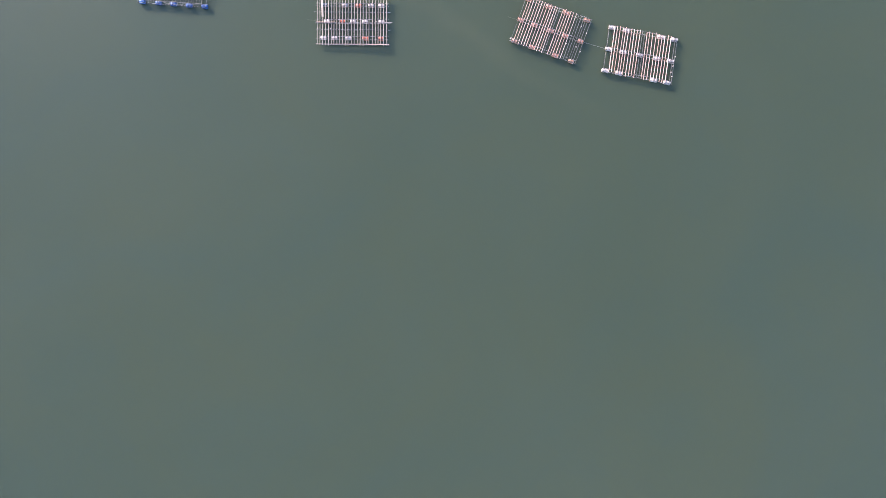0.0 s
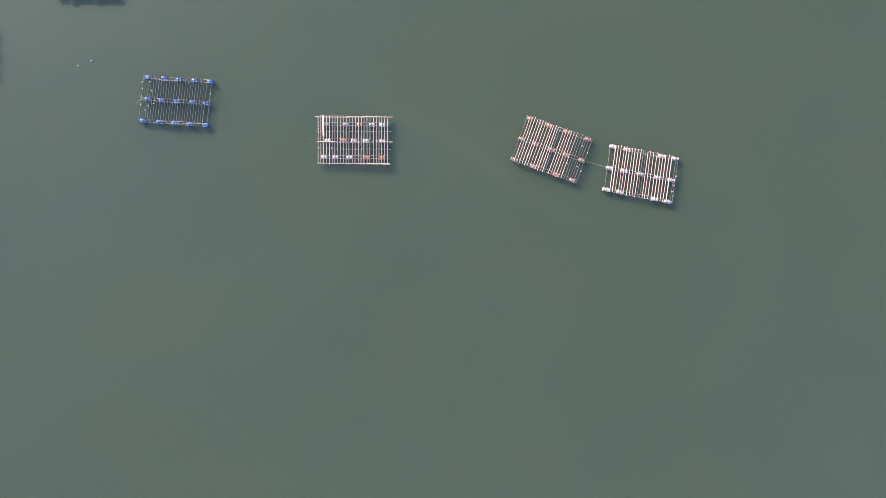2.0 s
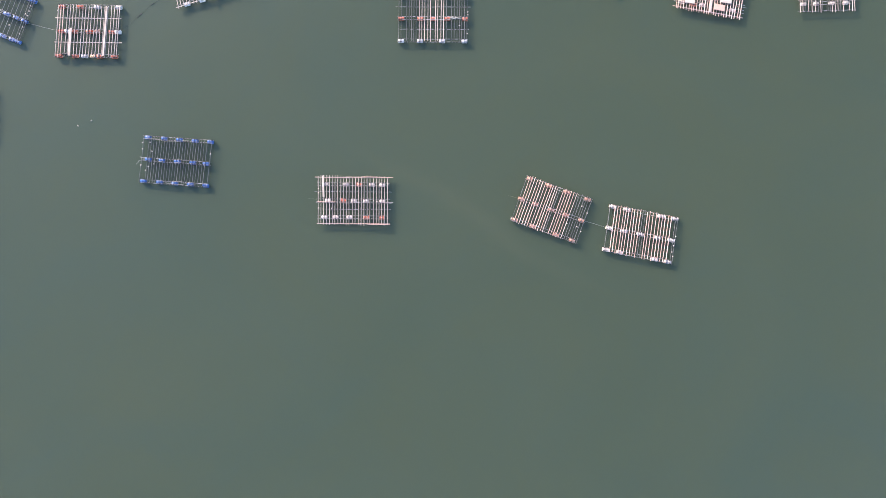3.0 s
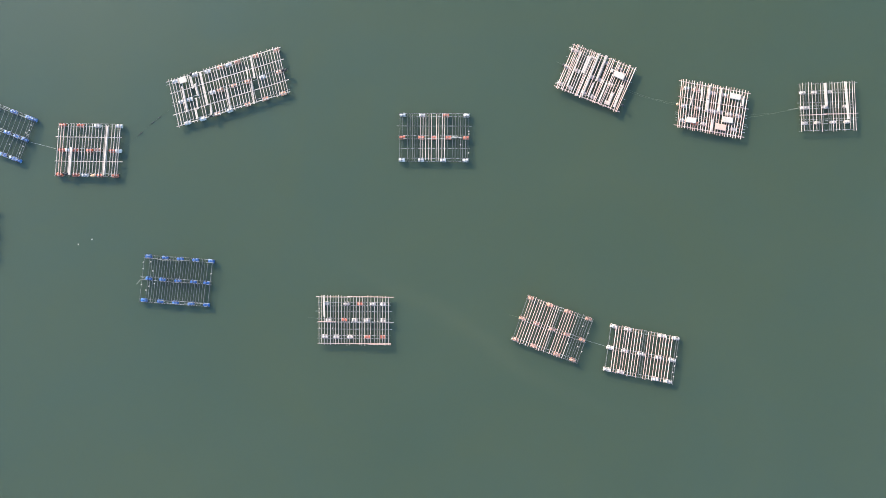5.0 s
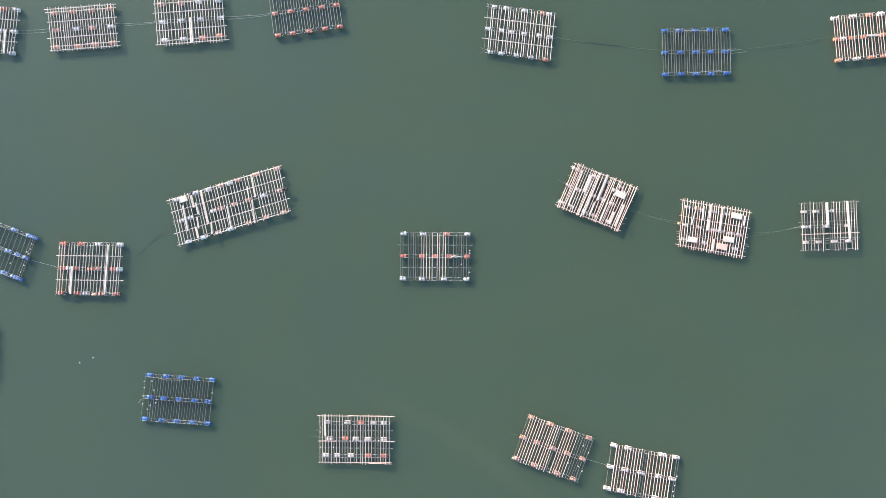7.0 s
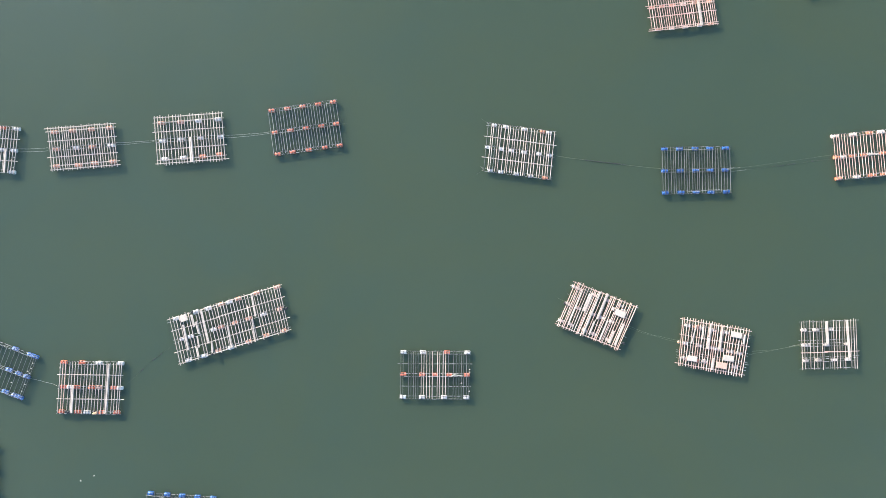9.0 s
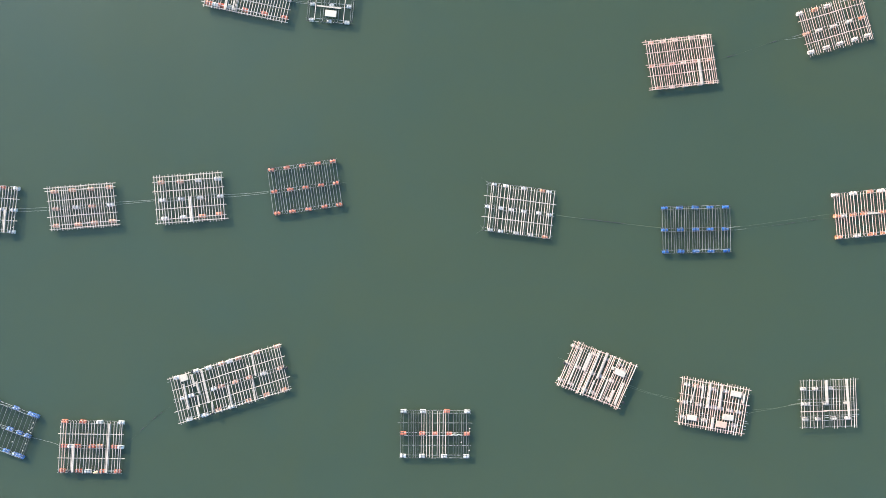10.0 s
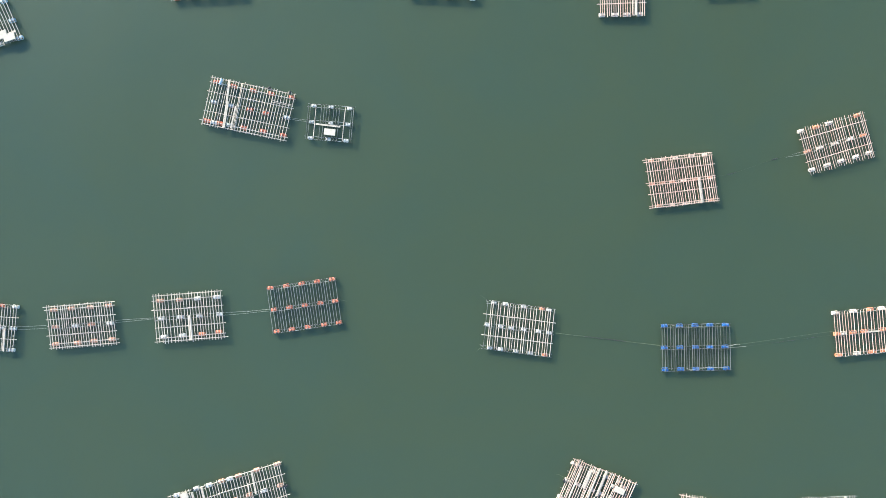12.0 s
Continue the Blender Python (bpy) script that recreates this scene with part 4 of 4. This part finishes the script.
raft("oyster raft of dense pinkish bamboo with one broad plank", at=(31.69, 104.68), turn=6.2, size=(8.65, 6.31), skew=-0.049, over=0.12, warm=True, big=0.8, stout=0.9, slant=1.5,
     poles=(-4.28, -3.93, -3.58, -3.23, -2.93, -2.59, -2.24, -1.94, -1.64, -1.34, -1.04, -0.75, -0.45, -0.15, 0.2, 0.55, 0.85, 1.19, 1.49, 1.84, 2.19, 2.49, 2.83, 3.18, 3.48, 3.78, 4.08, 4.33), kinds='kkkkkkkkkkkkkkkkkkkkkkkkkkkk',
     beams=((3.18, 'sB'), (2.86, 'sB'), (1.64, 'sB'), (0.10, 'sB'), (-0.20, 'sB'), (-1.41, 'sB'), (-2.95, 'sB'), (-3.20, 'sB')),
     drums=((3.47, 3.0, 'w'), (1.70, 3.02, 'w'), (-0.40, 3.02, 'w'), (-2.10, 3.02, 'w'), (-3.65, 3.02, 'p'), (-1.45, -3.08, 'w'), (0.34, -3.1, 'w'), (2.29, -3.08, 'w'), (-3.19, -3.06, 'p'), (-3.86, -0.05, 'p'), (-2.40, -0.05, 'p'), (-1.11, -0.05, 'p'), (0.40, -0.05, 'w'), (1.88, -0.05, 'p'), (3.87, -0.05, 'p'), (3.8, -3.04, 'p')),
     planks=((2.22, 0.08, 2.37, -3.22, 0.34),))
raft("tilted oyster raft of bleached bamboo on white and orange drums", at=(52.07, 109.54), turn=16.0, size=(8.70, 5.88), skew=-0.002, over=0.14, warm=True, stout=0.70, big=0.96, slant=1.1,
     poles=(-4.3, -3.98, -3.71, -3.4, -3.09, -2.8, -2.44, -2.08, -1.78, -1.46, -1.06, -0.78, -0.4, -0.1, 0.22, 0.55, 0.86, 1.17, 1.48, 1.94, 2.38, 2.72, 3.1, 3.5, 3.88, 4.1, 4.32), kinds='kmkkmkkmkkkmkkmkkkmkkkmkkmk',
     beams=((2.76, 's'), (1.76, 'sB'), (0.0, 'd'), (-1.35, 'sB'), (-2.53, 's')),
     drums=((-3.99, 2.78, 'w'), (-1.89, 2.74, 'o'), (-0.17, 2.75, 'w'), (3.75, 2.72, 'o'), (-3.86, 0.0, 'p'), (-2.14, 0.0, 'w'), (-0.12, 0.0, 'w'), (1.99, 0.0, 'w'), (3.8, 0.0, 'o'), (-3.92, -2.52, 'w'), (-1.8, -2.49, 'w'), (0.08, -2.47, 'w'), (2.11, -2.49, 'w'), (3.91, -2.47, 'w')))
raft("oyster raft on pale blue drums with white slabs at corner", at=(-60.75, 124.65), turn=17.4, size=(9.38, 5.48), skew=-0.102, over=0.08,
     poles=[(i / 23 - 0.5) * 9.38 for i in range(24)], kinds='k' * 24,
     beams=((2.74, 'd'), (0.0, 'd'), (-2.47, 'd'), (-2.74, 's')),
     drums=((4.07, 2.74, 'c'), (4.37, 0.0, 'c'), (4.61, -2.47, 'c'), (1.47, 2.74, 'w'), (-1.17, 2.74, 'w'), (2.03, 0.0, 'w'), (-0.61, 0.0, 'w'), (1.77, -2.47, 'w'), (-0.88, -2.47, 'w'), (-3.32, -2.47, 'w')),
     planks=((1.61, -1.87, 4.58, -1.59, 0.28),),
     slabs=((3.51, -2.21, 1.55, 0.85, 'w'), (2.75, -1.58, 1.25, 1.05, 'w'),))
raft("narrow oyster raft of thick bleached bamboo on white drums", at=(23.69, 130.71), turn=1.4, size=(5.93, 8.80), skew=0.002, over=0.10, warm=True,
     poles=(-2.86, -2.57, -2.3, -1.98, -1.68, -1.43, -1.06, -0.79, -0.49, -0.2, 0.12, 0.44, 0.72, 1.04, 1.36, 1.53, 2.07, 2.37, 2.67, 2.94), kinds='kkkkkmkkkkkkkkkmkkkk',
     beams=((4.22, 'd'), (2.2, 'sB'), (0.0, 'd'), (-2.82, 'sB'), (-4.22, 'd')),
     drums=((-2.6, -4.22, 'w'), (-0.87, -4.22, 'w'), (0.66, -4.22, 'w'), (2.39, -4.22, 'w'), (-2.63, 0.0, 'w'), (-0.9, 0.0, 'w'), (0.7, 0.0, 'w'), (2.43, 0.0, 'w'), (-2.61, 4.22, 'w'), (-0.68, 4.22, 'w'), (2.52, 4.22, 'w')),
     planks=((1.78, 0.53, 1.77, -4.43, 0.30),))
raft("oyster raft of weathered bamboo on red and white drums", at=(-30.74, 131.79), turn=2.6, size=(9.53, 5.98), skew=0.031, over=0.10,
     poles=[(i / 24 - 0.5) * 9.53 for i in range(25)], kinds='m' * 25,
     beams=((2.99, 'd'), (1.5, 'sB'), (0.0, 'd'), (-1.5, 'sB'), (-2.81, 'd')),
     drums=((-4.26, -2.81, 'r'), (-2.15, -2.81, 'r'), (0.08, -2.81, 'w'), (2.31, -2.81, 'r'), (4.3, -2.81, 'w'), (-4.23, 0.0, 'w'), (-1.75, 0.0, 'r'), (0.73, 0.0, 'w'), (3.95, 0.0, 'r'), (-4.08, 2.99, 'r'), (-1.6, 2.99, 'w'), (1.63, 2.99, 'r'), (4.36, 2.99, 'w')))
raft("oyster raft of weathered bamboo on white drums", at=(0.28, 131.90), turn=-2.6, size=(8.85, 6.13), skew=-0.012, over=0.10,
     poles=[(i / 23 - 0.5) * 8.85 for i in range(24)], kinds='m' * 24,
     beams=((3.06, 'd'), (1.53, 's'), (0.0, 'd'), (-1.53, 's'), (-3.06, 'd')),
     drums=((-3.93, -3.06, 'w'), (-1.7, -3.06, 'w'), (1.03, -3.06, 'r'), (4.0, -3.06, 'w'), (-4.05, 0.0, 'w'), (-1.08, 0.0, 'r'), (1.39, 0.0, 'w'), (3.99, 0.0, 'w'), (-4.16, 3.06, 'w'), (-1.2, 3.06, 'w'), (1.51, 3.06, 'r'), (3.98, 3.06, 'w')))
raft("square oyster raft of weathered bamboo on white drums", at=(37.71, 132.22), turn=2.1, size=(6.17, 6.13), skew=-0.011, over=0.10,
     poles=[(i / 19 - 0.5) * 6.17 for i in range(20)], kinds='m' * 20,
     beams=((3.06, 'd'), (0.0, 'd'), (-3.06, 'd')),
     drums=((-2.56, -3.06, 'w'), (-0.09, -3.06, 'w'), (2.63, -3.06, 'r'), (-2.71, 0.0, 'w'), (0.0, 0.0, 'r'), (2.78, 0.0, 'w'), (-2.75, 3.06, 'w'), (0.08, 3.06, 'w'), (2.67, 3.06, 'w')))
raft("oyster raft on blue drums with thin grey poles", at=(-64.23, 42.60), turn=-0.3, size=(9.67, 6.03), skew=0.000, over=0.08, stout=0.82, rail="h",
     poles=[(i / 23 - 0.5) * 9.67 for i in range(24)], kinds='t' * 24,
     beams=((3.01, 'd'), (0.0, 'd'), (-3.01, 'd')),
     drums=((-4.37, 3.01, 'b'), (-2.12, 3.01, 'b'), (0.13, 3.01, 'b'), (2.12, 3.01, 'b'), (4.37, 3.01, 'b'), (-4.34, 0.0, 'b'), (-2.09, 0.0, 'b'), (0.15, 0.0, 'b'), (2.15, 0.0, 'b'), (4.4, 0.0, 'b'), (-4.3, -3.01, 'b'), (-2.06, -3.01, 'b'), (0.19, -3.01, 'b'), (2.18, -3.01, 'b'), (4.3, -3.01, 'b')))

# ---- ropes and buoys ----
mooring(((18.84, 28.30), (20.42, 27.85), (22.15, 27.32)), 'l', 1)
mooring(((-55.43, 54.81), (-53.62, 54.36), (-51.36, 53.76)), 'l', 1)
mooring(((-42.63, 53.60), (-40.83, 55.26), (-39.18, 56.84), (-37.52, 58.12), (-36.32, 58.95)), 'e', 1)
mooring(((23.97, 61.94), (26.99, 60.81), (29.25, 60.20), (31.51, 59.67)), 'g', 2)
mooring(((41.27, 58.35), (44.68, 58.61), (47.78, 59.21)), 'g', 1)
mooring(((40.89, 57.93), (43.54, 58.34), (45.81, 58.80), (47.60, 59.14)), 'g', 1)
mooring(((46.20, 58.93), (47.00, 59.10), (47.78, 59.24)), 'l', 1)
mooring(((-57.00, 85.44), (-54.80, 85.47), (-52.65, 85.58)), 'l', 1)
mooring(((-57.01, 85.06), (-54.80, 85.08), (-52.66, 85.17)), 'l', 1)
mooring(((-43.46, 86.25), (-40.90, 86.40), (-38.28, 86.56)), 'l', 1)
mooring(((-43.46, 85.95), (-40.90, 86.18), (-38.28, 86.44)), 'l', 1)
mooring(((-29.09, 87.22), (-27.21, 87.33), (-25.60, 87.44)), 'l', 1)
mooring(((-25.90, 87.40), (-24.50, 87.54), (-23.05, 87.68)), 'l', 1)
mooring(((-29.10, 86.91), (-27.21, 87.02), (-23.05, 87.47)), 'l', 1)
mooring(((15.15, 84.45), (18.62, 83.99), (21.63, 83.62), (25.40, 83.16), (29.24, 82.71)), 'd', 1)
mooring(((38.64, 82.76), (41.83, 83.13), (44.47, 83.51), (48.22, 84.03), (52.05, 84.59)), 'g', 1)
mooring(((38.38, 82.38), (40.33, 82.57), (45.78, 83.24), (49.28, 83.73), (52.17, 84.06)), 'e', 1, (0.47, 0.49, 0.55, 0.76))
mooring(((38.30, 82.40), (39.30, 82.46), (40.45, 82.60)), 'l', 1)
mooring(((38.30, 82.70), (38.90, 82.80), (39.60, 82.88)), 'l', 1)
mooring(((-20.02, 113.13), (-18.89, 112.94), (-17.39, 112.75)), 'l', 1)
mooring(((-20.02, 112.98), (-19.08, 112.76), (-17.77, 112.60)), 'l', 1)
mooring(((36.34, 105.15), (38.95, 105.71), (43.24, 107.19), (45.48, 107.82), (48.09, 108.52)), 'e', 1, (0.20, 0.58, 0.60))
mooring(((45.48, 107.71), (46.80, 107.90), (48.17, 108.15)), 'l', 1)
mooring(((46.40, 108.05), (47.20, 108.27), (48.09, 108.52)), 'l', 1)
mooring(((5.15, 89.46), (5.70, 89.10), (6.22, 88.63)), 'g', 1)
mooring(((4.54, 82.00), (5.00, 82.30), (5.41, 82.71)), 'g', 1)
mooring(((-17.71, 31.28), (-16.43, 31.13)), 'g', 1)
mooring(((9.00, 31.63), (10.35, 31.25)), 'g', 1)
mooring(((15.31, 65.50), (16.29, 65.05)), 'g', 1)
mooring(((-13.58, 88.90), (-12.67, 88.75)), 'g', 1)
buoy(-48.45, 41.03)
buoy(-46.65, 41.71)
